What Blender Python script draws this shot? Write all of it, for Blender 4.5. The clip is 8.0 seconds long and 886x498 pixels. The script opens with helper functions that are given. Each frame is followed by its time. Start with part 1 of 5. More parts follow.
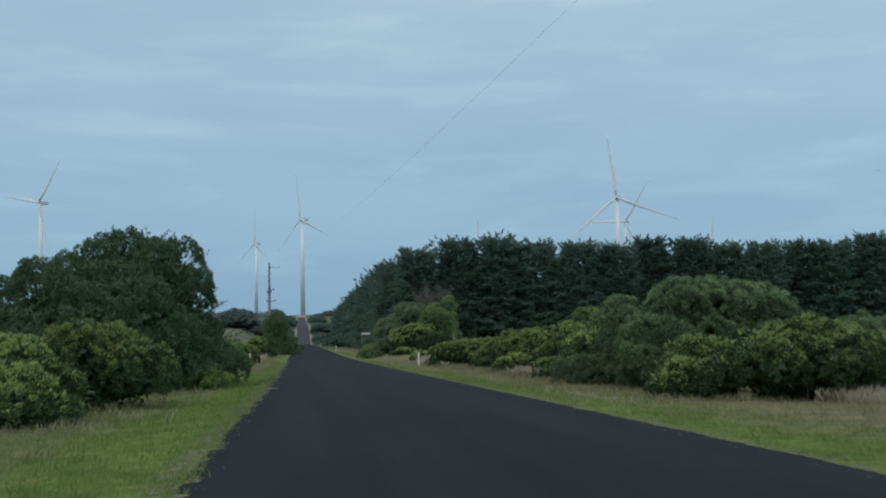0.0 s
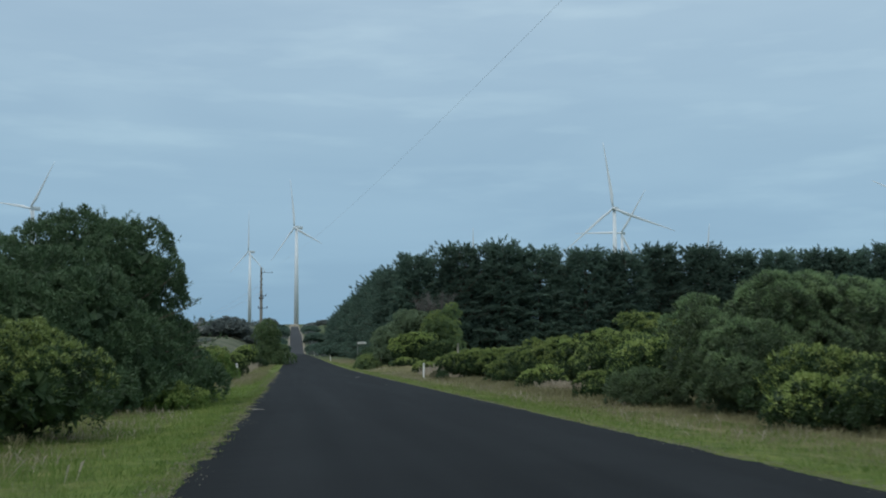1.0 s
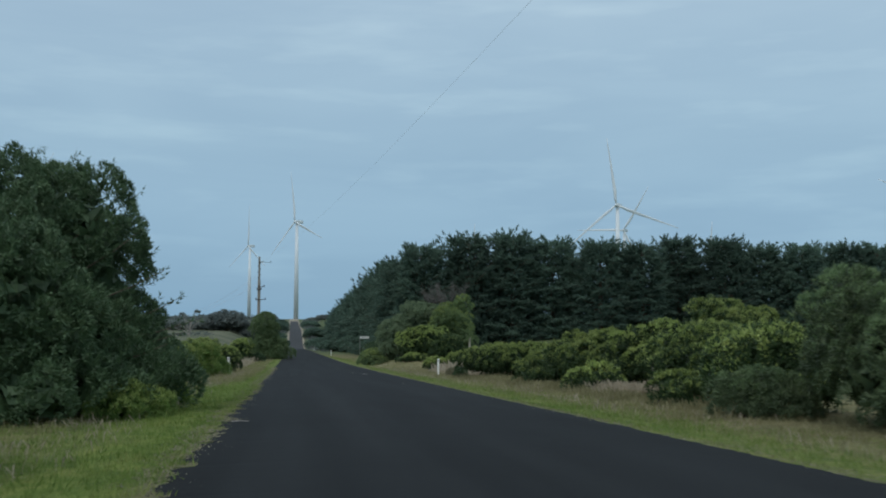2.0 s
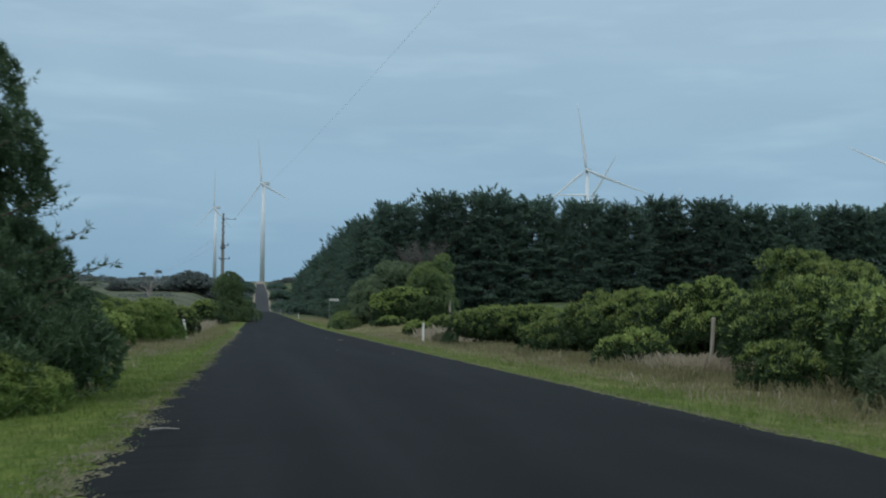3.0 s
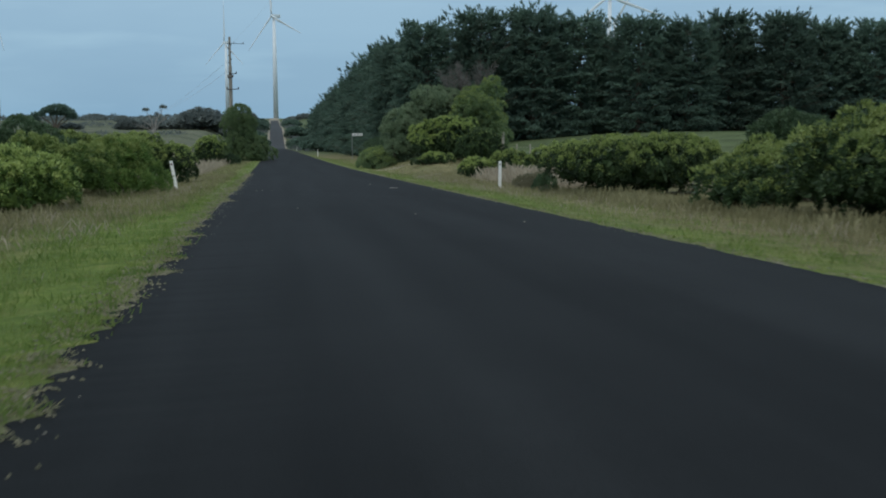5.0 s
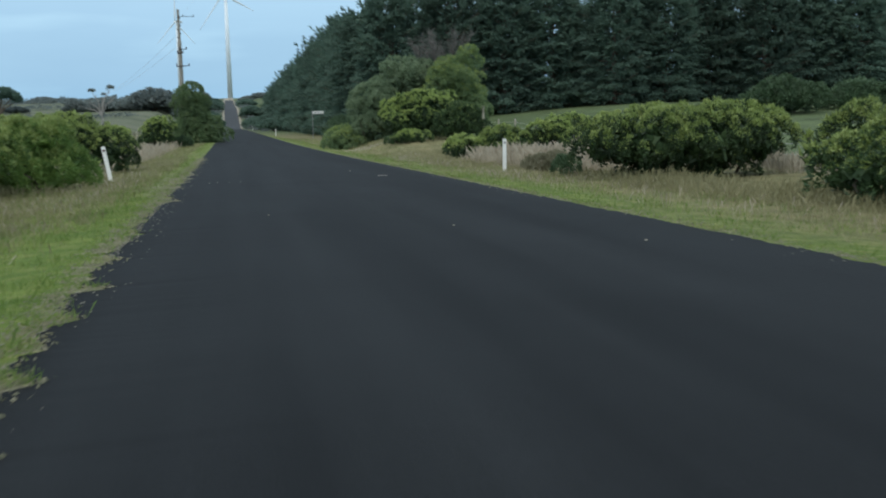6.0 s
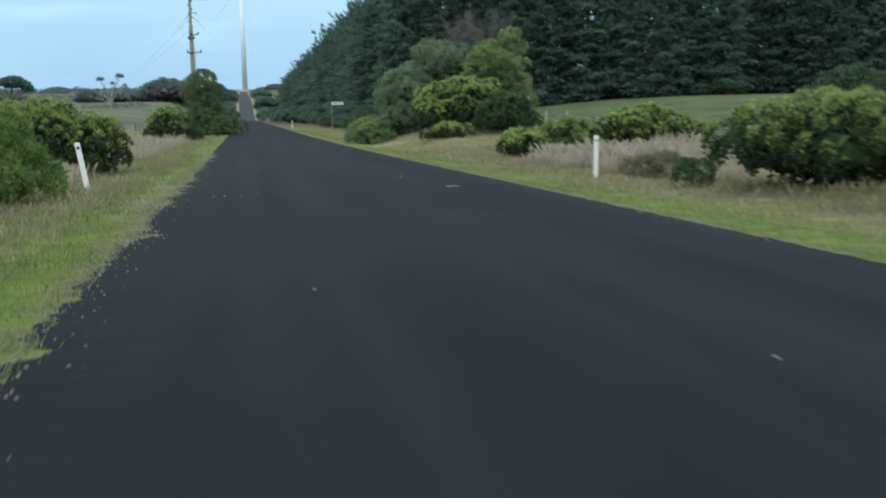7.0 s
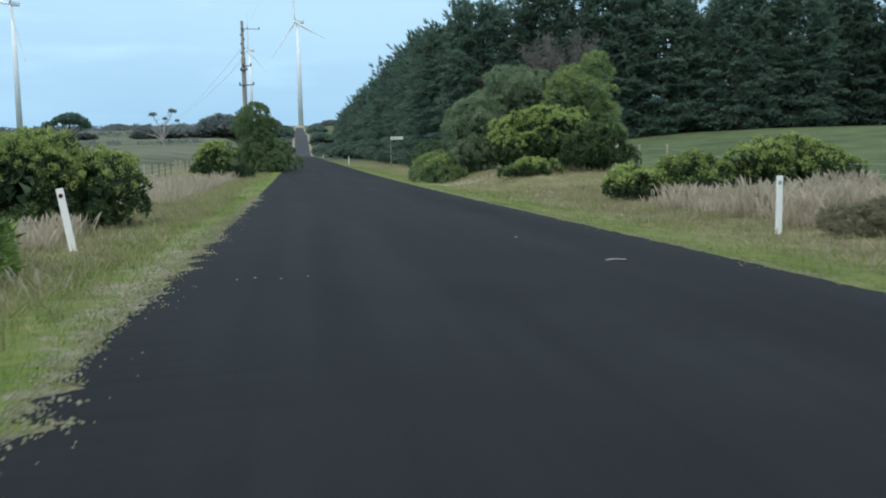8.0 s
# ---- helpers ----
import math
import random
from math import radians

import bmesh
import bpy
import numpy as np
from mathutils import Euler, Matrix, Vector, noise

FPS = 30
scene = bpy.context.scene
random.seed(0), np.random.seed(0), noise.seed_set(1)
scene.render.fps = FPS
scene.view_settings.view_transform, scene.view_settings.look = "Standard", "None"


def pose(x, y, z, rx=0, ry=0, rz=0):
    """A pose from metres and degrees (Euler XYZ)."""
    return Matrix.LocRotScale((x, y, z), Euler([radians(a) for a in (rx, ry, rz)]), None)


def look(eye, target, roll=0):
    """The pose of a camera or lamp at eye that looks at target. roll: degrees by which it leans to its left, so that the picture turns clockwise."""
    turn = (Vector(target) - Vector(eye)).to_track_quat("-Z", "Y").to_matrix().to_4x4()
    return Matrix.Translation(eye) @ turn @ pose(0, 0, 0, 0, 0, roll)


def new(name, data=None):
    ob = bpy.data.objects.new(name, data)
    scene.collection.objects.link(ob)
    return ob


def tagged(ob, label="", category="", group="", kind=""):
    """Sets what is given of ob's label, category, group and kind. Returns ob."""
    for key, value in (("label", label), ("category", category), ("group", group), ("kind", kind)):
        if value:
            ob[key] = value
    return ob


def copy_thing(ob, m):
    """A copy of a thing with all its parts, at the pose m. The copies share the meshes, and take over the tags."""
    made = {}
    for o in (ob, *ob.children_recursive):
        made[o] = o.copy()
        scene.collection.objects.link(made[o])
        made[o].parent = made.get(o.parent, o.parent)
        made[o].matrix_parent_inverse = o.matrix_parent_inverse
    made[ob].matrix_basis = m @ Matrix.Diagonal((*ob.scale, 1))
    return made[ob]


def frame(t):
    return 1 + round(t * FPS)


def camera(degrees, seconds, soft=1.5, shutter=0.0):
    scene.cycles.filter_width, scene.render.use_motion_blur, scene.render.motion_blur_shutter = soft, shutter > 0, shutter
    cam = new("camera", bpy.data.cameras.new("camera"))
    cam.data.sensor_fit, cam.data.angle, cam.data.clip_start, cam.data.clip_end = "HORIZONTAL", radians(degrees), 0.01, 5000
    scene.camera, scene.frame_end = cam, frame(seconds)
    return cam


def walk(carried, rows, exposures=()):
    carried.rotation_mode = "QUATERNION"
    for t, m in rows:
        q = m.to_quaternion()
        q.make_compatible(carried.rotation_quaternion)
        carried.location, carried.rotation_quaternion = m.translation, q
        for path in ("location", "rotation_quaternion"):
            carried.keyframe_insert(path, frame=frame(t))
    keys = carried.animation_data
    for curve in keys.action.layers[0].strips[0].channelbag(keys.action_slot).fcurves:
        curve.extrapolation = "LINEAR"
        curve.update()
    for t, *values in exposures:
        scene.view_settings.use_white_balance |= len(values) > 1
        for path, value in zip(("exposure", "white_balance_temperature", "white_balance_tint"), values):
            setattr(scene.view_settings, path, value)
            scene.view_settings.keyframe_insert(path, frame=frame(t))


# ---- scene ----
cam = camera(45.0, 8.0, soft=1.9, shutter=0.3)
PATH = [
    (0, (-2.291, 5.112, 1.213), (-0.951, 15.004, 1.812), -0.85),
    (0.5, (-2.289, 8.930, 1.090), (-0.901, 18.810, 1.770), -0.88),
    (1, (-2.253, 13.077, 0.978), (-0.859, 22.955, 1.675), -0.36),
    (1.5, (-2.244, 17.127, 0.781), (-0.863, 27.007, 1.480), 0.07),
    (2.8, (-2.142, 28.010, 0.433), (-0.670, 37.891, 0.874), 0.69),
    (3, (-2.151, 29.451, 0.370), (-0.451, 39.300, 0.702), 0.64),
    (3.5, (-2.179, 33.382, 0.281), (-0.310, 43.206, 0.214), 0.27),
    (4, (-2.208, 37.595, 0.188), (-0.271, 47.395, -0.265), -0.15),
    (4.5, (-2.195, 41.573, 0.037), (-0.520, 51.386, -0.913), 0.11),
    (4.7, (-2.178, 43.329, -0.006), (-0.597, 53.142, -1.100), -0.06),
    (5.8, (-2.066, 51.605, -0.262), (-0.370, 61.369, -1.600), -1.23),
    (6, (-2.169, 53.209, -0.280), (-0.251, 62.920, -1.704), -1.26),
    (6.5, (-2.161, 56.962, -0.399), (-0.098, 66.610, -2.029), -1.08),
    (7, (-2.119, 61.414, -0.493), (-0.326, 71.138, -1.981), -0.93),
    (7.5, (-2.004, 65.807, -0.583), (-0.664, 75.648, -1.751), -0.85),
    (8, (-1.960, 69.242, -0.698), (-0.650, 79.088, -1.853), -1.20),
]
walk(cam, [(t, look(eye, target, roll)) for t, eye, target, roll in PATH],
     exposures=[(0.0, 0.0), (1.5, -0.02), (3.5, -0.1), (4.5, -0.18), (4.7, -0.12), (5.8, 0.45), (6.0, 0.52), (6.5, 0.52), (7.0, 0.74), (8.0, 0.72)])

# ---- sky and sun ----
world = bpy.data.worlds.new("overcast_sky")
scene.world = world
world.use_nodes = True
wn, wl = world.node_tree.nodes, world.node_tree.links
wn.clear()
w_out, w_bg, w_sky = wn.new("ShaderNodeOutputWorld"), wn.new("ShaderNodeBackground"), wn.new("ShaderNodeTexSky")
w_sky.sky_type, w_sky.sun_disc = "NISHITA", False
w_sky.sun_elevation, w_sky.sun_rotation = radians(53), radians(214)
w_co, w_sep = wn.new("ShaderNodeTexCoord"), wn.new("ShaderNodeSeparateXYZ")
wl.new(w_co.outputs["Generated"], w_sep.inputs[0])
# cloud bands: long flat streaks that thin out upwards
w_map = wn.new("ShaderNodeMapping")
w_map.inputs["Scale"].default_value = (1.5, 1.5, 8.0)
wl.new(w_co.outputs["Generated"], w_map.inputs["Vector"])
w_noise = wn.new("ShaderNodeTexNoise")
w_noise.inputs["Scale"].default_value, w_noise.inputs["Detail"].default_value, w_noise.inputs["Roughness"].default_value = 2.0, 5, 0.52
w_noise.inputs["Distortion"].default_value = 0.5
wl.new(w_map.outputs[0], w_noise.inputs["Vector"])
w_ramp = wn.new("ShaderNodeValToRGB")
w_ramp.color_ramp.elements[0].position, w_ramp.color_ramp.elements[0].color = 0.30, (0.955, 0.967, 0.978, 1)
w_ramp.color_ramp.elements[1].position, w_ramp.color_ramp.elements[1].color = 0.76, (1.12, 1.10, 1.07, 1)
wl.new(w_noise.outputs[0], w_ramp.inputs[0])
# small brighter streaks low over the horizon
w_map2 = wn.new("ShaderNodeMapping")
w_map2.inputs["Scale"].default_value = (3.4, 3.4, 20.0)
wl.new(w_co.outputs["Generated"], w_map2.inputs["Vector"])
w_puff = wn.new("ShaderNodeTexNoise")
w_puff.inputs["Scale"].default_value, w_puff.inputs["Detail"].default_value = 2.2, 4
wl.new(w_map2.outputs[0], w_puff.inputs["Vector"])
w_streak = wn.new("ShaderNodeValToRGB")
w_streak.color_ramp.elements[0].position, w_streak.color_ramp.elements[0].color = 0.52, (0.985, 0.99, 0.995, 1)
w_streak.color_ramp.elements[1].position, w_streak.color_ramp.elements[1].color = 0.74, (1.13, 1.105, 1.07, 1)
wl.new(w_puff.outputs[0], w_streak.inputs[0])
# overcast colour from the horizon to the zenith
w_grad = wn.new("ShaderNodeValToRGB")
ce = w_grad.color_ramp.elements
ce[0].position, ce[0].color = 0.0, (0.228, 0.405, 0.575, 1)
ce[1].position, ce[1].color = 1.0, (0.98, 1.08, 1.15, 1)
for pos, col in ((0.07, (0.27, 0.44, 0.60)), (0.16, (0.325, 0.49, 0.63)), (0.34, (0.42, 0.57, 0.70)), (0.62, (0.74, 0.86, 0.95))):
    e = ce.new(pos)
    e.color = (*col, 1)
wl.new(w_sep.outputs["Z"], w_grad.inputs[0])
w_mul = wn.new("ShaderNodeMix")
w_mul.data_type, w_mul.blend_type = "RGBA", "MULTIPLY"
w_mul.inputs["Factor"].default_value = 1.0
wl.new(w_grad.outputs[0], w_mul.inputs["A"])
w_both = wn.new("ShaderNodeMix")
w_both.data_type, w_both.blend_type = "RGBA", "MULTIPLY"
w_both.inputs["Factor"].default_value = 1.0
wl.new(w_ramp.outputs[0], w_both.inputs["A"])
wl.new(w_streak.outputs[0], w_both.inputs["B"])
wl.new(w_both.outputs["Result"], w_mul.inputs["B"])
# a little of the clear sky shines through
w_dim = wn.new("ShaderNodeMix")
w_dim.data_type, w_dim.blend_type = "RGBA", "MULTIPLY"
w_dim.inputs["Factor"].default_value, w_dim.inputs["B"].default_value = 1.0, (0.1, 0.1, 0.1, 1)
wl.new(w_sky.outputs[0], w_dim.inputs["A"])
w_mix = wn.new("ShaderNodeMix")
w_mix.data_type, w_mix.inputs["Factor"].default_value = "RGBA", 0.92
wl.new(w_dim.outputs["Result"], w_mix.inputs["A"])
wl.new(w_mul.outputs["Result"], w_mix.inputs["B"])
wl.new(w_mix.outputs["Result"], w_bg.inputs["Color"])
w_bg.inputs["Strength"].default_value = 1.0
wl.new(w_bg.outputs[0], w_out.inputs[0])

sun_data = bpy.data.lights.new("sun", "SUN")
sun_data.energy, sun_data.angle, sun_data.color = 0.75, radians(30), (1.0, 0.96, 0.90)
sun = new("sun", sun_data)
sun.matrix_world = look((0, 0, 60), (20, 30, 12))


# ---- materials ----
def material(name, rough=0.8, metal=0.0):
    m = bpy.data.materials.new(name)
    m.use_nodes = True
    b = m.node_tree.nodes["Principled BSDF"]
    b.inputs["Roughness"].default_value, b.inputs["Metallic"].default_value = rough, metal
    return m, m.node_tree.nodes, m.node_tree.links, b


def noise_node(n, l, scale, detail=4, rough=0.55, stretch=None, source="Object"):
    co = n.new("ShaderNodeTexCoord")
    t = n.new("ShaderNodeTexNoise")
    t.inputs["Scale"].default_value, t.inputs["Detail"].default_value, t.inputs["Roughness"].default_value = scale, detail, rough
    if stretch:
        mp = n.new("ShaderNodeMapping")
        mp.inputs["Scale"].default_value = stretch
        l.new(co.outputs[source], mp.inputs["Vector"])
        l.new(mp.outputs[0], t.inputs["Vector"])
    else:
        l.new(co.outputs[source], t.inputs["Vector"])
    return t


def ramp(n, l, fac, stops):
    r = n.new("ShaderNodeValToRGB")
    els = r.color_ramp.elements
    els[0].position, els[0].color = stops[0][0], (*stops[0][1], 1)
    els[1].position, els[1].color = stops[-1][0], (*stops[-1][1], 1)
    for p, c in stops[1:-1]:
        e = els.new(p)
        e.color = (*c, 1)
    l.new(fac, r.inputs[0])
    return r


def mix(n, l, fac, a, b, kind="MIX"):
    m = n.new("ShaderNodeMix")
    m.data_type, m.blend_type = "RGBA", kind
    for sock, v in (("Factor", fac), ("A", a), ("B", b)):
        if isinstance(v, (int, float)):
            m.inputs[sock].default_value = v
        elif isinstance(v, tuple):
            m.inputs[sock].default_value = (*v, 1)
        else:
            l.new(v, m.inputs[sock])
    return m.outputs["Result"]


def bump(n, l, b, height, strength, distance):
    k = n.new("ShaderNodeBump")
    k.inputs["Strength"].default_value, k.inputs["Distance"].default_value = strength, distance
    l.new(height, k.inputs["Height"])
    l.new(k.outputs[0], b.inputs["Normal"])


def leaf_material(name, dark, mid, light, clump=1.6, rough=0.55, thin=0.3, vary=0.3):
    """Foliage: hue drifts from clump to clump and from leaf to leaf."""
    m, n, l, b = material(name, rough)
    big = noise_node(n, l, clump, 3)
    geo = n.new("ShaderNodeNewGeometry")
    add = n.new("ShaderNodeMath")
    add.operation = "MULTIPLY_ADD"
    add.inputs[1].default_value = vary
    l.new(geo.outputs["Random Per Island"], add.inputs[0])
    sub = n.new("ShaderNodeMath")
    sub.operation = "MULTIPLY_ADD"
    sub.inputs[1].default_value, sub.inputs[2].default_value = 1.5, -0.4
    l.new(big.outputs[0], sub.inputs[0])
    l.new(sub.outputs[0], add.inputs[2])
    c = ramp(n, l, add.outputs[0], [(0.05, dark), (0.5, mid), (0.95, light)])
    info = n.new("ShaderNodeObjectInfo")
    hue = n.new("ShaderNodeHueSaturation")
    rng = n.new("ShaderNodeMapRange")
    rng.inputs["To Min"].default_value, rng.inputs["To Max"].default_value = 0.8, 1.2
    l.new(info.outputs["Random"], rng.inputs["Value"])
    l.new(rng.outputs[0], hue.inputs["Value"])
    l.new(c.outputs[0], hue.inputs["Color"])
    l.new(hue.outputs[0], b.inputs["Base Color"])
    b.inputs["Specular IOR Level"].default_value = 0.35
    # thin leaves let some light through
    tr = n.new("ShaderNodeBsdfTranslucent")
    l.new(hue.outputs[0], tr.inputs["Color"])
    ms = n.new("ShaderNodeMixShader")
    ms.inputs[0].default_value = thin
    l.new(b.outputs[0], ms.inputs[1])
    l.new(tr.outputs[0], ms.inputs[2])
    l.new(ms.outputs[0], n["Material Output"].inputs["Surface"])
    return m


def plain(name, colour, rough=0.6, metal=0.0, var=0.15, scale=8.0, relief=0.0, stretch=None):
    m, n, l, b = material(name, rough, metal)
    t = noise_node(n, l, scale, 5, 0.6, stretch)
    lo, hi = tuple(c * (1 - var) for c in colour), tuple(min(1, c * (1 + var)) for c in colour)
    c = ramp(n, l, t.outputs[0], [(0.3, lo), (0.7, hi)])
    fine = noise_node(n, l, scale * 9, 3, 0.6, stretch)
    v = ramp(n, l, fine.outputs[0], [(0.3, (0.86,) * 3), (0.7, (1.1,) * 3)])
    l.new(mix(n, l, 1.0, c.outputs[0], v.outputs[0], "MULTIPLY"), b.inputs["Base Color"])
    if relief:
        bump(n, l, b, fine.outputs[0], 0.6, relief)
    return m


M_COAST = leaf_material("coast_shrub_leaf", (0.016, 0.033, 0.014), (0.043, 0.080, 0.030), (0.086, 0.138, 0.052), 1.5)
M_TIP = leaf_material("young_shrub_leaf", (0.135, 0.195, 0.052), (0.235, 0.305, 0.086), (0.37, 0.42, 0.14), 1.5)
M_BRIGHT = leaf_material("bright_shrub_leaf", (0.040, 0.080, 0.021), (0.104, 0.182, 0.044), (0.205, 0.295, 0.078), 1.8, 0.55, 0.4)
M_OLIVE = leaf_material("olive_shrub_leaf", (0.044, 0.070, 0.036), (0.080, 0.118, 0.058), (0.135, 0.178, 0.09), 1.4)
M_DARK = leaf_material("dark_tree_leaf", (0.040, 0.072, 0.036), (0.066, 0.115, 0.054), (0.11, 0.168, 0.082), 1.2)
M_MID = leaf_material("green_bush_leaf", (0.085, 0.138, 0.066), (0.165, 0.245, 0.112), (0.26, 0.335, 0.16), 1.2, 0.6, 0.45)
# a veil of haze is mixed into this green, lighter and bluer than the fronds
M_CYPRESS = leaf_material("cypress_leaf", (0.074, 0.120, 0.093), (0.114, 0.178, 0.134), (0.149, 0.219, 0.156), 0.35, 0.8, 0.5, 0.1)
M_GREY = leaf_material("grey_bush_leaf", (0.088, 0.132, 0.074), (0.15, 0.206, 0.118), (0.23, 0.285, 0.17), 1.2, 0.6, 0.45)
# paled and blued: distance haze is put into this leaf colour
M_FAR_HAZED = leaf_material("hazed_far_leaf", (0.145, 0.178, 0.172), (0.2, 0.232, 0.217), (0.248, 0.28, 0.248), 0.3, 0.8, 0.5, 0.12)
M_DRYTWIG = leaf_material("dry_twig", (0.10, 0.093, 0.086), (0.15, 0.14, 0.128), (0.21, 0.195, 0.175), 1.2, 0.9)
M_SCRUB = leaf_material("withered_scrub", (0.17, 0.165, 0.10), (0.25, 0.24, 0.155), (0.34, 0.315, 0.215), 1.4, 0.85)
M_YELLOW = plain("yellow_flower", (0.42, 0.42, 0.10), 0.6, var=0.2)
M_GRASS = leaf_material("green_grass", (0.075, 0.132, 0.027), (0.144, 0.210, 0.048), (0.285, 0.296, 0.108), 1.0, 0.65, 0.4)
M_DRY = leaf_material("dry_grass", (0.17, 0.162, 0.082), (0.275, 0.258, 0.135), (0.41, 0.378, 0.22), 0.8, 0.8)
M_STRAW = leaf_material("straw", (0.31, 0.265, 0.19), (0.44, 0.38, 0.285), (0.58, 0.51, 0.40), 0.8, 0.8)
M_BARK = plain("bark", (0.11, 0.085, 0.062), 0.95, var=0.35, scale=6, relief=0.02, stretch=(3, 3, 0.6))
M_DEADWOOD = plain("dead_wood", (0.30, 0.28, 0.255), 0.95, var=0.3, scale=5, relief=0.02, stretch=(3, 3, 0.6))
M_WHITE = plain("white_plastic", (0.78, 0.78, 0.75), 0.45, var=0.05, scale=6)
# white paint, with a faint blue of distance haze in its colour
M_TURBINE = plain("turbine_paint", (0.70, 0.75, 0.77), 0.5, var=0.03, scale=0.15)
M_RED = plain("red_reflector", (0.075, 0.012, 0.016), 0.25, var=0.1, scale=60)
M_CLEAR = plain("grey_reflector", (0.30, 0.31, 0.33), 0.25, var=0.1, scale=60)
M_STEEL = plain("galvanised_steel", (0.34, 0.34, 0.33), 0.5, 0.7, var=0.12, scale=12)
M_WIRE = plain("wire", (0.62, 0.66, 0.70), 0.7, 0.0, var=0.1, scale=3)
M_POLE = plain("weathered_pole", (0.27, 0.25, 0.215), 0.9, var=0.25, scale=3, relief=0.01, stretch=(6, 6, 0.4))
M_TIMBER = plain("grey_timber", (0.36, 0.33, 0.27), 0.9, var=0.25, scale=9, relief=0.005, stretch=(5, 5, 0.5))
M_DROPPER = plain("rusty_picket", (0.075, 0.062, 0.05), 0.85, 0.2, var=0.3, scale=9)
M_DARKMETAL = plain("dark_fittings", (0.055, 0.045, 0.045), 0.7, 0.3, var=0.2, scale=9)
M_STONE = plain("gravel", (0.21, 0.195, 0.16), 0.95, var=0.3, scale=9)
M_CRUST = leaf_material("edge_crust", (0.095, 0.102, 0.062), (0.15, 0.148, 0.092), (0.225, 0.212, 0.145), 3.0, 0.95, 0.05, 0.75)
M_INK = plain("sign_lettering", (0.03, 0.03, 0.035), 0.5, var=0.1)


def ground_material():
    m, n, l, b = material("roadside_ground", 0.95)
    geo = n.new("ShaderNodeNewGeometry")
    sep = n.new("ShaderNodeSeparateXYZ")
    l.new(geo.outputs["Position"], sep.inputs[0])
    ax = n.new("ShaderNodeMath")
    ax.operation = "ABSOLUTE"
    l.new(sep.outputs["X"], ax.inputs[0])
    n1, n2, n3 = noise_node(n, l, 0.32, 5), noise_node(n, l, 2.6, 5, 0.65), noise_node(n, l, 26, 4, 0.7)
    green = ramp(n, l, n2.outputs[0], [(0.25, (0.058, 0.098, 0.019)), (0.5, (0.108, 0.158, 0.032)), (0.78, (0.20, 0.21, 0.068))])
    dry = ramp(n, l, n2.outputs[0], [(0.25, (0.105, 0.10, 0.048)), (0.55, (0.176, 0.164, 0.082)), (0.8, (0.26, 0.24, 0.132))])
    # dry grass away from the mown edge, in patches
    wob = n.new("ShaderNodeMath")
    wob.operation = "MULTIPLY_ADD"
    wob.inputs[1].default_value = 5.0
    l.new(n1.outputs[0], wob.inputs[0])
    east = n.new("ShaderNodeMapRange")
    east.inputs["From Min"].default_value, east.inputs["From Max"].default_value = -1.0, 1.0
    east.inputs["To Max"].default_value = 0.9
    l.new(sep.outputs["X"], east.inputs["Value"])
    drier = n.new("ShaderNodeMath")
    drier.operation = "ADD"
    l.new(ax.outputs[0], drier.inputs[0])
    # a dry stretch of the eastern verge
    mid_y = n.new("ShaderNodeMath")
    mid_y.operation = "SUBTRACT"
    mid_y.inputs[1].default_value = 48.0
    l.new(sep.outputs["Y"], mid_y.inputs[0])
    from_mid = n.new("ShaderNodeMath")
    from_mid.operation = "ABSOLUTE"
    l.new(mid_y.outputs[0], from_mid.inputs[0])
    along = n.new("ShaderNodeMapRange")
    along.inputs["From Min"].default_value, along.inputs["From Max"].default_value = 30.0, 12.0
    along.inputs["To Min"].default_value, along.inputs["To Max"].default_value = 0.4, 1.7
    l.new(from_mid.outputs[0], along.inputs["Value"])
    sun_side = n.new("ShaderNodeMath")
    sun_side.operation = "MULTIPLY"
    l.new(east.outputs[0], sun_side.inputs[0])
    l.new(along.outputs[0], sun_side.inputs[1])
    l.new(sun_side.outputs[0], drier.inputs[1])
    ahead = n.new("ShaderNodeMapRange")
    ahead.inputs["From Min"].default_value, ahead.inputs["From Max"].default_value = 58.0, 92.0
    ahead.inputs["To Max"].default_value = 1.7
    l.new(sep.outputs["Y"], ahead.inputs["Value"])
    drier2 = n.new("ShaderNodeMath")
    drier2.operation = "ADD"
    l.new(drier.outputs[0], drier2.inputs[0])
    l.new(ahead.outputs[0], drier2.inputs[1])
    l.new(drier2.outputs[0], wob.inputs[2])
    f = n.new("ShaderNodeMapRange")
    f.inputs["From Min"].default_value, f.inputs["From Max"].default_value = 7.4, 10.8
    l.new(wob.outputs[0], f.inputs["Value"])
    verge = mix(n, l, f.outputs[0], green.outputs[0], dry.outputs[0])
    # paddocks farther out are grazed green
    p1 = n.new("ShaderNodeMapRange")
    p1.inputs["From Min"].default_value, p1.inputs["From Max"].default_value = 17.0, 23.0
    l.new(wob.outputs[0], p1.inputs["Value"])
    p2 = n.new("ShaderNodeMapRange")
    p2.inputs["From Min"].default_value, p2.inputs["From Max"].default_value = 210.0, 290.0
    l.new(sep.outputs["Y"], p2.inputs["Value"])
    pm = n.new("ShaderNodeMath")
    pm.operation = "MAXIMUM"
    l.new(p1.outputs[0], pm.inputs[0])
    l.new(p2.outputs[0], pm.inputs[1])
    far = noise_node(n, l, 0.05, 4, 0.6)
    pad = ramp(n, l, far.outputs[0], [(0.3, (0.062, 0.088, 0.040)), (0.6, (0.086, 0.112, 0.050)), (0.8, (0.118, 0.128, 0.066))])
    pad2 = mix(n, l, 1.0, pad.outputs[0], ramp(n, l, n2.outputs[0], [(0.25, (0.75,) * 3), (0.75, (1.25,) * 3)]).outputs[0], "MULTIPLY")
    west = n.new("ShaderNodeMapRange")
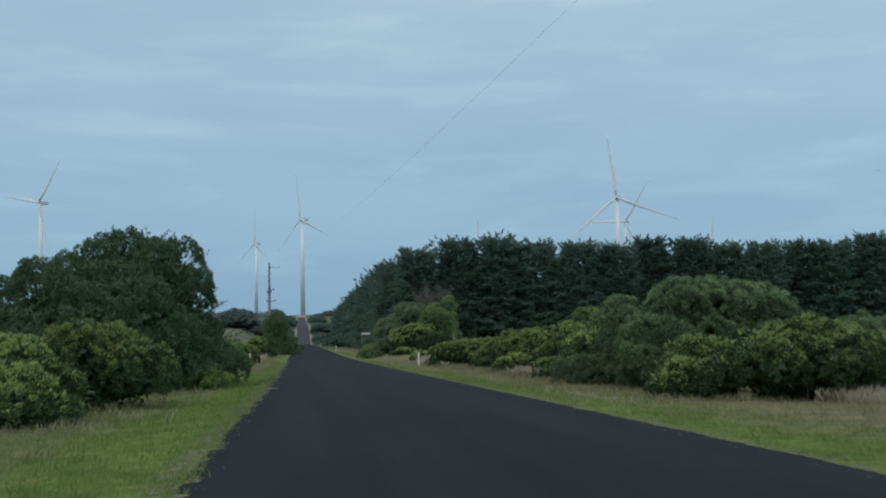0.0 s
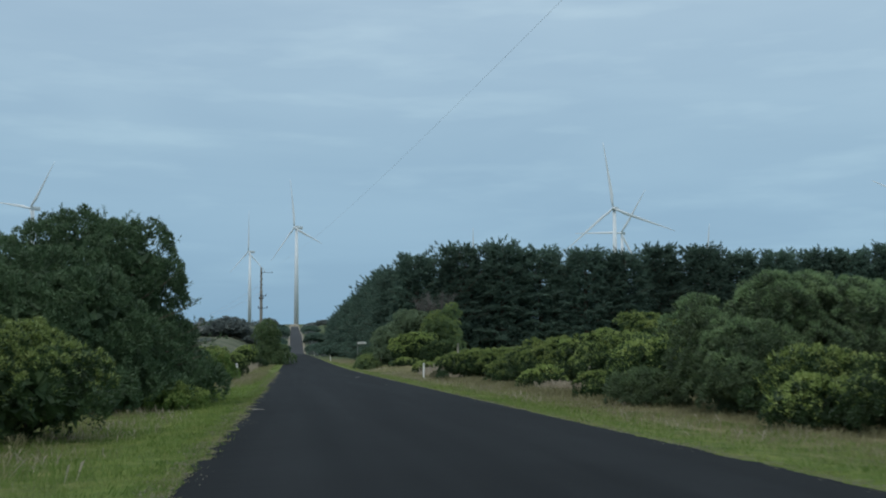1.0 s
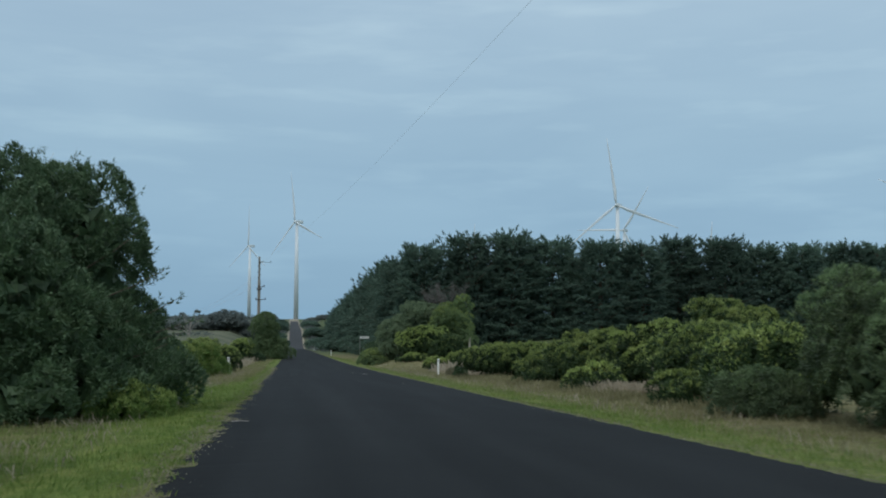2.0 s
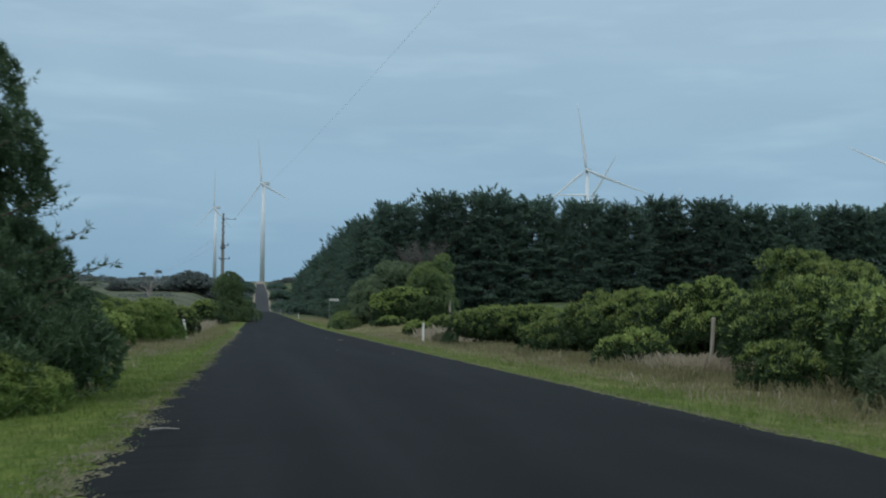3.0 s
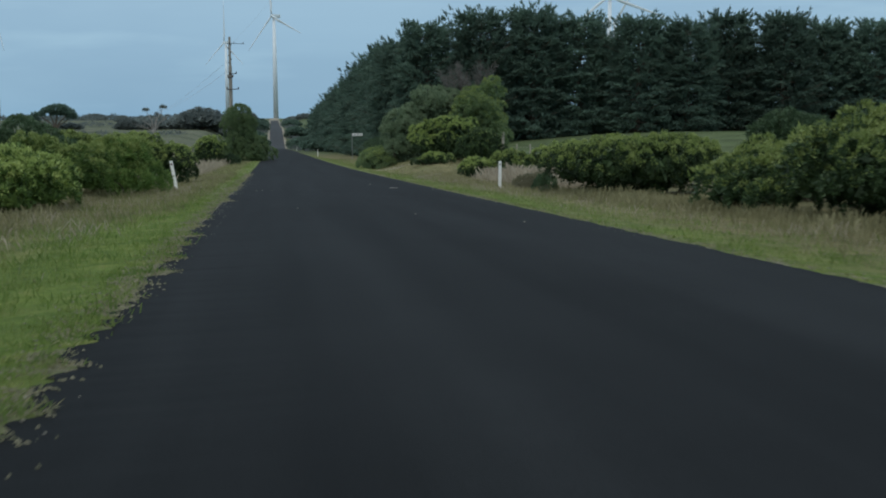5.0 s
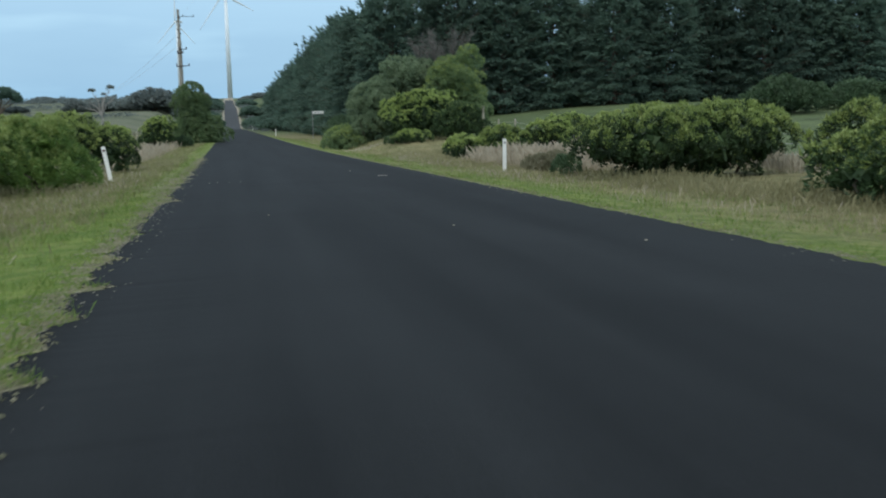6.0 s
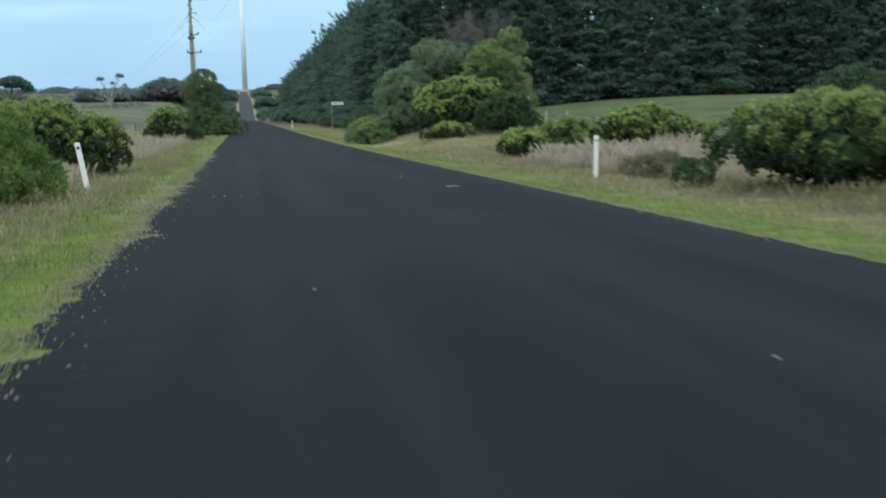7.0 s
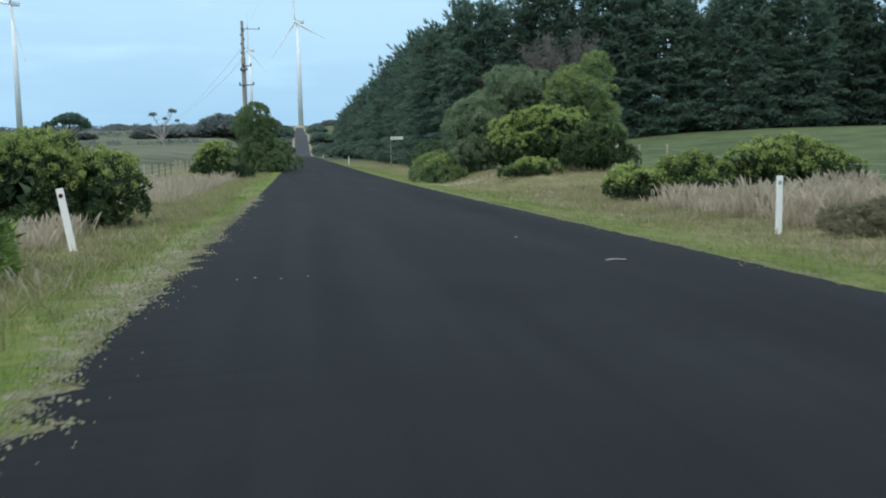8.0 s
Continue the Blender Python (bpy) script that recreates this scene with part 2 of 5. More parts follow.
    west.inputs["From Min"].default_value, west.inputs["From Max"].default_value = 12.0, -12.0
    l.new(sep.outputs["X"], west.inputs["Value"])
    scrub = ramp(n, l, far.outputs[0], [(0.38, (0.058, 0.066, 0.042)), (0.5, (0.098, 0.112, 0.07)), (0.72, (0.135, 0.135, 0.095))])
    pad2 = mix(n, l, 1.0, pad2, ramp(n, l, n1.outputs[0], [(0.3, (0.72,) * 3), (0.7, (1.28,) * 3)]).outputs[0], "MULTIPLY")
    pad2 = mix(n, l, west.outputs[0], pad2, scrub.outputs[0])
    tint = noise_node(n, l, 1.1, 4, 0.6)
    verge = mix(n, l, 1.0, verge, ramp(n, l, tint.outputs[0], [(0.3, (0.74, 0.80, 0.72)), (0.5, (1.0, 1.0, 1.0)), (0.72, (1.34, 1.22, 1.25))]).outputs[0], "MULTIPLY")
    whole = mix(n, l, pm.outputs[0], verge, pad2)
    # gravelly dirt along the seal
    e1 = n.new("ShaderNodeMath")
    e1.operation = "MULTIPLY_ADD"
    e1.inputs[1].default_value = 2.6
    brk = n.new("ShaderNodeMath")
    brk.operation = "MULTIPLY_ADD"
    brk.inputs[1].default_value = 0.5
    l.new(n3.outputs[0], brk.inputs[0])
    l.new(n2.outputs[0], brk.inputs[2])
    l.new(brk.outputs[0], e1.inputs[0])
    bare = n.new("ShaderNodeMapRange")
    bare.inputs["From Min"].default_value, bare.inputs["From Max"].default_value = 460.0, 560.0
    bare.inputs["To Max"].default_value = -1.2
    l.new(sep.outputs["Y"], bare.inputs["Value"])
    wide = n.new("ShaderNodeMath")
    wide.operation = "ADD"
    l.new(ax.outputs[0], wide.inputs[0])
    l.new(bare.outputs[0], wide.inputs[1])
    # a wider gravel shoulder on the western side
    shoulder = n.new("ShaderNodeMapRange")
    shoulder.interpolation_type = "SMOOTHSTEP"
    shoulder.inputs["From Min"].default_value, shoulder.inputs["From Max"].default_value = 14.0, 4.0
    shoulder.inputs["To Max"].default_value = -0.75
    off = n.new("ShaderNodeMath")
    off.operation = "SUBTRACT"
    off.inputs[1].default_value = 86.0
    l.new(sep.outputs["Y"], off.inputs[0])
    gap = n.new("ShaderNodeMath")
    gap.operation = "ABSOLUTE"
    l.new(off.outputs[0], gap.inputs[0])
    l.new(gap.outputs[0], shoulder.inputs["Value"])
    half = n.new("ShaderNodeMath")
    half.operation = "LESS_THAN"
    l.new(sep.outputs["X"], half.inputs[0])
    lane = n.new("ShaderNodeMath")
    lane.operation = "MULTIPLY_ADD"
    l.new(shoulder.outputs[0], lane.inputs[0])
    l.new(half.outputs[0], lane.inputs[1])
    l.new(wide.outputs[0], lane.inputs[2])
    l.new(lane.outputs[0], e1.inputs[2])
    e = n.new("ShaderNodeMapRange")
    e.inputs["From Min"].default_value, e.inputs["From Max"].default_value = 5.0, 5.55
    l.new(e1.outputs[0], e.inputs["Value"])
    dirt = ramp(n, l, n3.outputs[0], [(0.3, (0.13, 0.115, 0.085)), (0.55, (0.27, 0.24, 0.185)), (0.75, (0.42, 0.38, 0.31))])
    whole = mix(n, l, e.outputs[0], dirt.outputs[0], whole)
    # bare sandy soil on the bank by the corner bushes
    bank = n.new("ShaderNodeVectorMath")
    bank.operation = "DISTANCE"
    bank.inputs[1].default_value = (6.4, 122.5, -3.2)
    l.new(geo.outputs["Position"], bank.inputs[0])
    torn = n.new("ShaderNodeMath")
    torn.operation = "MULTIPLY_ADD"
    torn.inputs[1].default_value = 2.4
    l.new(n2.outputs[0], torn.inputs[0])
    l.new(bank.outputs["Value"], torn.inputs[2])
    soil = n.new("ShaderNodeMapRange")
    soil.inputs["From Min"].default_value, soil.inputs["From Max"].default_value = 2.6, 3.6
    l.new(torn.outputs[0], soil.inputs["Value"])
    whole = mix(n, l, soil.outputs[0], (0.27, 0.235, 0.165), whole)
    tex = ramp(n, l, n3.outputs[0], [(0.3, (0.72,) * 3), (0.7, (1.22,) * 3)])
    l.new(mix(n, l, 1.0, whole, tex.outputs[0], "MULTIPLY"), b.inputs["Base Color"])
    bump(n, l, b, n3.outputs[0], 0.8, 0.05)
    b.inputs["Specular IOR Level"].default_value = 0.15
    return m


def road_material():
    m, n, l, b = material("sealed_asphalt", 0.75)
    long1 = noise_node(n, l, 1.0, 4, 0.55, (1.1, 0.035, 1))
    patch = noise_node(n, l, 0.35, 5, 0.6)
    grain = noise_node(n, l, 95, 3, 0.7)
    base = ramp(n, l, long1.outputs[0], [(0.32, (0.0078, 0.0089, 0.0100)), (0.68, (0.0147, 0.0165, 0.0181))])
    p = ramp(n, l, patch.outputs[0], [(0.3, (0.85,) * 3), (0.7, (1.15,) * 3)])
    g = ramp(n, l, grain.outputs[0], [(0.28, (0.55,) * 3), (0.5, (1.0,) * 3), (0.74, (1.7,) * 3)])
    c = mix(n, l, 1.0, base.outputs[0], p.outputs[0], "MULTIPLY")
    where = n.new("ShaderNodeNewGeometry")
    part_y = n.new("ShaderNodeSeparateXYZ")
    l.new(where.outputs["Position"], part_y.inputs[0])
    old = n.new("ShaderNodeMapRange")
    old.inputs["From Min"].default_value, old.inputs["From Max"].default_value = 440.0, 540.0
    l.new(part_y.outputs["Y"], old.inputs["Value"])
    c = mix(n, l, old.outputs[0], c, (0.040, 0.043, 0.046))
    l.new(mix(n, l, 1.0, c, g.outputs[0], "MULTIPLY"), b.inputs["Base Color"])
    bump(n, l, b, grain.outputs[0], 0.3, 0.01)
    b.inputs["Specular IOR Level"].default_value = 0.06
    return m


M_GROUND, M_ROAD = ground_material(), road_material()


# ---- helpers of this scene ----
def mesh_from(name, verts, faces, mat, smooth=False):
    me = bpy.data.meshes.new(name)
    me.from_pydata([tuple(v) for v in verts], [], [tuple(f) for f in faces])
    me.materials.append(mat)
    if smooth:
        me.polygons.foreach_set("use_smooth", [True] * len(me.polygons))
    me.update()
    return me


def quads_mesh(name, v, mat):
    """A mesh of loose leaves from an array (count, corners, 3), with three or four corners each."""
    count, k = v.shape[:2]
    me = bpy.data.meshes.new(name)
    me.vertices.add(count * k)
    me.vertices.foreach_set("co", v.astype(np.float32).ravel())
    me.loops.add(count * k)
    me.loops.foreach_set("vertex_index", np.arange(count * k, dtype=np.int32))
    me.polygons.add(count)
    me.polygons.foreach_set("loop_start", np.arange(0, count * k, k, dtype=np.int32))
    me.materials.append(mat)
    me.update(calc_edges=True)
    return me


def part(name, bm, mat, parent, label="", smooth=False):
    me = bpy.data.meshes.new(name)
    bm.to_mesh(me)
    bm.free()
    me.materials.append(mat)
    if smooth:
        me.polygons.foreach_set("use_smooth", [True] * len(me.polygons))
    return part_mesh(name, me, parent, label)


def part_mesh(name, me, parent, label=""):
    ob = new(name, me)
    ob.parent = parent
    if label:
        tagged(ob, label)
    return ob


def thing(name, m, label, category, group="", kind=""):
    ob = new(name)
    ob.matrix_basis = m
    return tagged(ob, label, category, group, kind)


def tube(bm, pts, radii, seg=8):
    """A tapered tube along points."""
    rings = []
    for i, (p, r) in enumerate(zip(pts, radii)):
        a, b = Vector(pts[max(0, i - 1)]), Vector(pts[min(len(pts) - 1, i + 1)])
        q = (b - a).normalized().to_track_quat("Z", "Y")
        rings.append([bm.verts.new(Vector(p) + q @ Vector((r * math.cos(2 * math.pi * k / seg), r * math.sin(2 * math.pi * k / seg), 0))) for k in range(seg)])
    for r0, r1 in zip(rings, rings[1:]):
        for k in range(seg):
            bm.faces.new((r0[k], r0[(k + 1) % seg], r1[(k + 1) % seg], r1[k]))
    bm.faces.new(rings[0][::-1])
    bm.faces.new(rings[-1])


def box(bm, c, s, m=None, bevel=0.0):
    made = bmesh.ops.create_cube(bm, size=1.0)["verts"]
    bmesh.ops.scale(bm, vec=s, verts=made)
    if bevel:
        es = list({e for v in made for e in v.link_edges})
        made = list({v for f in bmesh.ops.bevel(bm, geom=es, offset=bevel, segments=2, affect="EDGES")["faces"] for v in f.verts} | set(v for v in made if v.is_valid))
    bmesh.ops.translate(bm, vec=c, verts=made)
    if m is not None:
        bmesh.ops.transform(bm, matrix=m, verts=made)


def smooth_step(a, b, v):
    t = min(1.0, max(0.0, (v - a) / (b - a)))
    return t * t * (3 - 2 * t)


# ---- the lie of the land ----
# height of the road along its length: down to a dip, then up the far rise
PROFILE = [(-200, 6.0), (0, 0.0), (100, -3.0), (150, -4.3), (200, -5.4), (270, -6.95), (370, -9.15), (470, -11.5), (530, -12.7),
           (570, -11.7), (620, -8.6), (670, -5.9), (720, -4.9), (780, -4.9), (900, -3.8), (1050, -1.0), (1300, 1.6), (9000, 1.6)]
HALF = 3.5


def road_z(y):
    i = 0
    while i < len(PROFILE) - 2 and y > PROFILE[i + 1][0]:
        i += 1
    (y0, z0), (y1, z1) = PROFILE[i], PROFILE[i + 1]

    def slope(j):
        if j <= 0:
            return -0.03
        if j >= len(PROFILE) - 1:
            return 0.0
        return (PROFILE[j + 1][1] - PROFILE[j - 1][1]) / (PROFILE[j + 1][0] - PROFILE[j - 1][0])

    h = y1 - y0
    t = (y - y0) / h
    return (2 * t**3 - 3 * t * t + 1) * z0 + (t**3 - 2 * t * t + t) * h * slope(i) + (3 * t * t - 2 * t**3) * z1 + (t**3 - t * t) * h * slope(i + 1)


def ground_z(x, y):
    z, a = road_z(y), abs(x)
    if a <= HALF:
        return z
    z -= (0.10 if x < 0 else 0.20) * smooth_step(HALF, 6.5, a)
    flat = -4.2 + (2.5 * smooth_step(6, 48, x) if x > 0 else 0.0) + 4.4 * smooth_step(220, 900, y)
    w = (smooth_step(9, 26, a) if x < 0 else smooth_step(12, 28, a)) * smooth_step(90, 160, y)
    z = z * (1 - w) + flat * w
    # bank under the bushes by the paddock corner
    z += 0.75 * smooth_step(5.0, 9.0, x) * (1 - smooth_step(14, 22, x)) * smooth_step(108, 120, y) * (1 - smooth_step(132, 150, y))
    near = 1 - smooth_step(100, 260, a + 0.4 * y)
    rough = 0.05 * noise.noise((x * 0.7, y * 0.7, 0.0)) + 0.035 * noise.noise((x * 1.9, y * 1.7, 5.0))
    return z + near * smooth_step(HALF, 5, a) * rough


def steps(stops):
    out = []
    for (a, b, s) in stops:
        k = max(1, round((b - a) / s))
        out += [a + (b - a) * i / k for i in range(k)]
    return out + [stops[-1][1]]


def build_ground():
    xs = steps([(-4200, -1000, 400), (-1000, -200, 80), (-200, -60, 14), (-60, -16, 4), (-16, -9, 0.7), (-9, -3.3, 0.3), (-3.3, 3.3, 3.3),
                (3.3, 9, 0.3), (9, 16, 0.7), (16, 60, 4), (60, 200, 14), (200, 1000, 80), (1000, 4200, 400)])
    ys = steps([(-300, -20, 40), (-20, 8, 1.0), (8, 100, 0.45), (100, 135, 1.0), (135, 260, 4), (260, 500, 20), (500, 800, 5), (800, 1100, 20), (1100, 1500, 80), (1500, 4600, 400)])
    verts = []
    for y in ys:
        for x in xs:
            z = ground_z(x, y)
            if abs(x) < HALF - 0.3:
                z -= 0.03
            verts.append((x, y, z))
    w = len(xs)
    faces = [(j * w + i, j * w + i + 1, (j + 1) * w + i + 1, (j + 1) * w + i) for j in range(len(ys) - 1) for i in range(w - 1)]
    tagged(new("ground", mesh_from("ground", verts, faces, M_GROUND, True)), "roadside grass and grazed green paddocks", "ground", kind="structure")


def seal(y, side):
    """Half the width of the seal: the west edge is broken into short tongues, the east edge is straighter."""
    if y > 260:
        return HALF
    if side > 0:
        return HALF + 0.08 * noise.noise((9.0, y * 0.8, 3.0)) + 0.05 * noise.noise((7.0, y * 2.6, 1.0)) + 0.03 * noise.noise((3.0, y * 7.0, 1.0))
    tongue = max(0.0, noise.noise((1.0, y * 1.9, 6.0)) - 0.05) * 0.42 + max(0.0, noise.noise((6.0, y * 3.7, 2.0))) * 0.2
    return HALF + 0.02 + 0.08 * smooth_step(60, 67, y) - 0.10 * noise.noise((0.0, y * 0.5, 3.0)) - tongue - 0.07 * noise.noise((2.0, y * 6.0, 8.0))


def build_road():
    """One strip with a shallow crown, a real thickness and a ragged seal edge."""
    ys = steps([(-60, 5, 2.0), (5, 14, 0.2), (14, 110, 0.05), (110, 116, 0.1), (116, 130, 0.2), (130, 260, 1.0), (260, 500, 10), (500, 800, 4), (800, 1060, 10)])
    verts, faces = [], []
    cols = (-1.0, -0.995, -0.5, 0.0, 0.5, 0.995, 1.0)
    for y in ys:
        for c in cols:
            x = c * (seal(y, c) if abs(c) > 0.6 else HALF)
            z = road_z(y) + (0.035 if abs(c) < 0.9 else 0.008 if abs(c) < 1 else -0.04) + 0.05 * (1 - abs(c))
            verts.append((x, y, z))
    w = len(cols)
    for j in range(len(ys) - 1):
        for i in range(w - 1):
            faces.append((j * w + i, j * w + i + 1, (j + 1) * w + i + 1, (j + 1) * w + i))
    tagged(new("road", mesh_from("road", verts, faces, M_ROAD)), "dark sealed country road without markings", "road", kind="structure")


build_ground()
build_road()

rng = np.random.default_rng(7)


# ---- foliage ----
def unit(v):
    return v / np.maximum(np.linalg.norm(v, axis=-1, keepdims=True), 1e-9)


def leaves(places, outward, length, width, per, spread, r, flat=0.0):
    """Sprigs of leaves: at each place `per` pointed leaves fan out round its direction. Returns (count, 3, 3)."""
    k = len(places)
    d = unit(outward[:, None, :] + spread * r.normal(size=(k, per, 3)))
    side = unit(np.cross(d, r.normal(size=(k, per, 3)) + np.array([0, 0, flat])))
    up = np.cross(side, d)
    ln = length * r.uniform(0.6, 1.25, (k, per, 1))
    wd = width * r.uniform(0.7, 1.2, (k, per, 1))
    p = places[:, None, :] + d * ln * r.uniform(-0.1, 0.25, (k, per, 1))
    a, c = p, p + d * ln
    low = a + d * ln * 0.12
    return np.stack([low - side * wd * 0.5, low + side * wd * 0.5 + d * ln * 0.2, c + up * wd * 0.3], 2).reshape(-1, 3, 3)


def shingles(places, out, way, length, width, r, tilt=0.55, lift=0.35):
    """Single pointed leaves that lie over a rounded tuft: they face along `out` and point along `way`."""
    k = len(places)
    n = unit(out + tilt * r.normal(size=(k, 3)))
    d = unit(way + 0.35 * r.normal(size=(k, 3)))
    d = unit(d - n * ((d * n).sum(1, keepdims=True) - lift))
    side = unit(np.cross(n, d))
    ln = length * r.uniform(0.65, 1.3, (k, 1))
    wd = width * r.uniform(0.7, 1.25, (k, 1)) * 0.5
    back = places - d * ln * 0.4
    skew = r.uniform(-0.3, 0.3, (k, 1))
    return np.stack([back - side * wd, back + side * wd + d * ln * 0.15, places + d * ln * 0.6 + side * wd * skew], 1)


def strew(lobes, size, r, low, bare, near, far, inside=0.86):
    """Evenly strewn spots over the outside of the lobes (x, y, z, rx, ry, rz): places, outward directions, the lobe of each."""
    spots, outs, which = [], [], []
    for i, q in enumerate(lobes):
        area = 4 * math.pi * (((q[3] * q[4]) ** 1.6 + (q[3] * q[5]) ** 1.6 + (q[4] * q[5]) ** 1.6) / 3) ** (1 / 1.6)
        k = max(6, int(area / (2.5 * size**2)))
        z = 1 - 2 * (np.arange(k) + r.uniform(0, 1, k)) / k
        a = np.arange(k) * 2.39996 + r.uniform(0, 6.28) + r.normal(size=k) * 0.35
        w = np.sqrt(np.maximum(0, 1 - z * z))
        d = np.stack([np.cos(a) * w, np.sin(a) * w, z], 1)
        p = q[:3] + d * q[3:] * r.uniform(near, far, (k, 1))
        keep = (d[:, 2] > low) & (r.uniform(size=k) > bare) & (p[:, 2] > 0.02)
        spots.append(p[keep])
        outs.append(unit(d / q[3:])[keep])
        which.append(np.full(keep.sum(), i))
    spots, outs, which = np.concatenate(spots), np.concatenate(outs), np.concatenate(which)
    hidden = np.zeros(len(spots), bool)
    for j, o in enumerate(lobes):
        hidden |= ((((spots - o[:3]) / (o[3:] * inside)) ** 2).sum(1) < 1) & (which != j)
    return spots[~hidden], outs[~hidden], which[~hidden]


def lobed_crown(lobes, clump, length, width, r, up=0.7, low=-0.6, young=0.0, cover=0.85, brush=0.3, bare=0.08, bough=2.5, tall=1.15):
    """Leafy tufts on rounded boughs over lobes (x, y, z, rx, ry, rz): each tuft a small dome of leaves, with dark gaps between the boughs.
    brush: the share of leaves that stand out of their tuft. Returns the old leaves and the young ones on the tufts' tops."""
    lobes = np.array(lobes, float)
    if bough:
        big = clump * bough
        lobes[:, 3:] = np.maximum(lobes[:, 3:] * 0.45, lobes[:, 3:] - 0.62 * big)
        spots, outs, _ = strew(lobes, big * 0.92, r, low, bare, 0.70, 1.0)
        size = big * r.uniform(0.5, 1.3, (len(spots), 1))
        boughs = np.concatenate([spots, size * r.uniform(0.9, 1.25, (len(spots), 2)), size * 0.85], 1)
        spots, tuft_out, owner = strew(boughs, clump, r, -0.25, bare, 0.80, 1.08, 0.8)
        facing = (tuft_out * outs[owner]).sum(1) > -0.2
        spots, outs = spots[facing], unit(tuft_out[facing] + 0.4 * outs[owner][facing])
    else:
        spots, outs, _ = strew(lobes, clump, r, low, bare, 0.84, 1.02)
    sizes = clump * r.uniform(0.65, 1.25, len(spots))
    axis = unit(outs + np.array([0, 0, up]))
    # coarser on the side away from the road's near end
    coarse = np.where(outs[:, 1] > 0.35, 1.9, 1.0)
    per = np.maximum(4, (cover * 2 * math.pi * sizes**2 / (0.5 * length * width * coarse**2)).astype(int))
    pick = np.repeat(np.arange(len(spots)), per)
    e = unit(r.normal(size=(len(pick), 3)) + 1.05 * axis[pick])
    e = np.where((e * axis[pick]).sum(1, keepdims=True) < -0.15, -e, e)
    rad = (sizes[pick] * r.uniform(0.75, 1.1, len(pick)))[:, None]
    places = spots[pick] + e * rad * np.array([0.95, 0.95, tall])
    way = unit(0.75 * axis[pick] + 0.65 * e)
    scale = coarse[pick][:, None]
    stand = r.uniform(size=len(pick)) < brush
    tri = shingles(places, e, way, length * scale, width * scale, r)
    tri[stand] = shingles(places[stand], unit(r.normal(size=(stand.sum(), 3)) + 0.4 * e[stand]), unit(e[stand] + 0.5 * axis[pick][stand]), length * 1.15 * scale[stand], width * 0.8 * scale[stand], r, 0.2, 0.0)
    high = (e * axis[pick]).sum(1)
    lush = r.uniform(0.15, 1.0, len(spots)) * np.clip(1.5 * outs[:, 2] + 0.25, 0, 1.2)
    lush *= np.clip(1.9 * spots[:, 2] / spots[:, 2].max() - 0.35, 0.12, 1.25)
    fresh = (high > 0.45) & (r.uniform(size=len(pick)) < young * lush[pick] * 2.3)
    # larger leaves deeper in close the crown
    inner = []
    for q in lobes:
        area = 4 * math.pi * ((q[3] * q[4] + q[3] * q[5] + q[4] * q[5]) / 3)
        k = int(0.7 * area / (clump * 0.95) ** 2) + 8
        d = unit(r.normal(size=(k, 3)))
        d[:, 2] = np.maximum(d[:, 2], low - 0.2)
        p = q[:3] + d * q[3:] * r.uniform(0.55, 0.80, (k, 1))
        inner.append(shingles(p, d, unit(np.array([0, 0, 0.5]) + 0.8 * r.normal(size=(k, 3))), clump * 2.0, clump * 1.25, r, 0.7, 0.2))
    old = np.concatenate([tri[~fresh], *inner])
    return old, (tri[fresh] if fresh.any() else None)


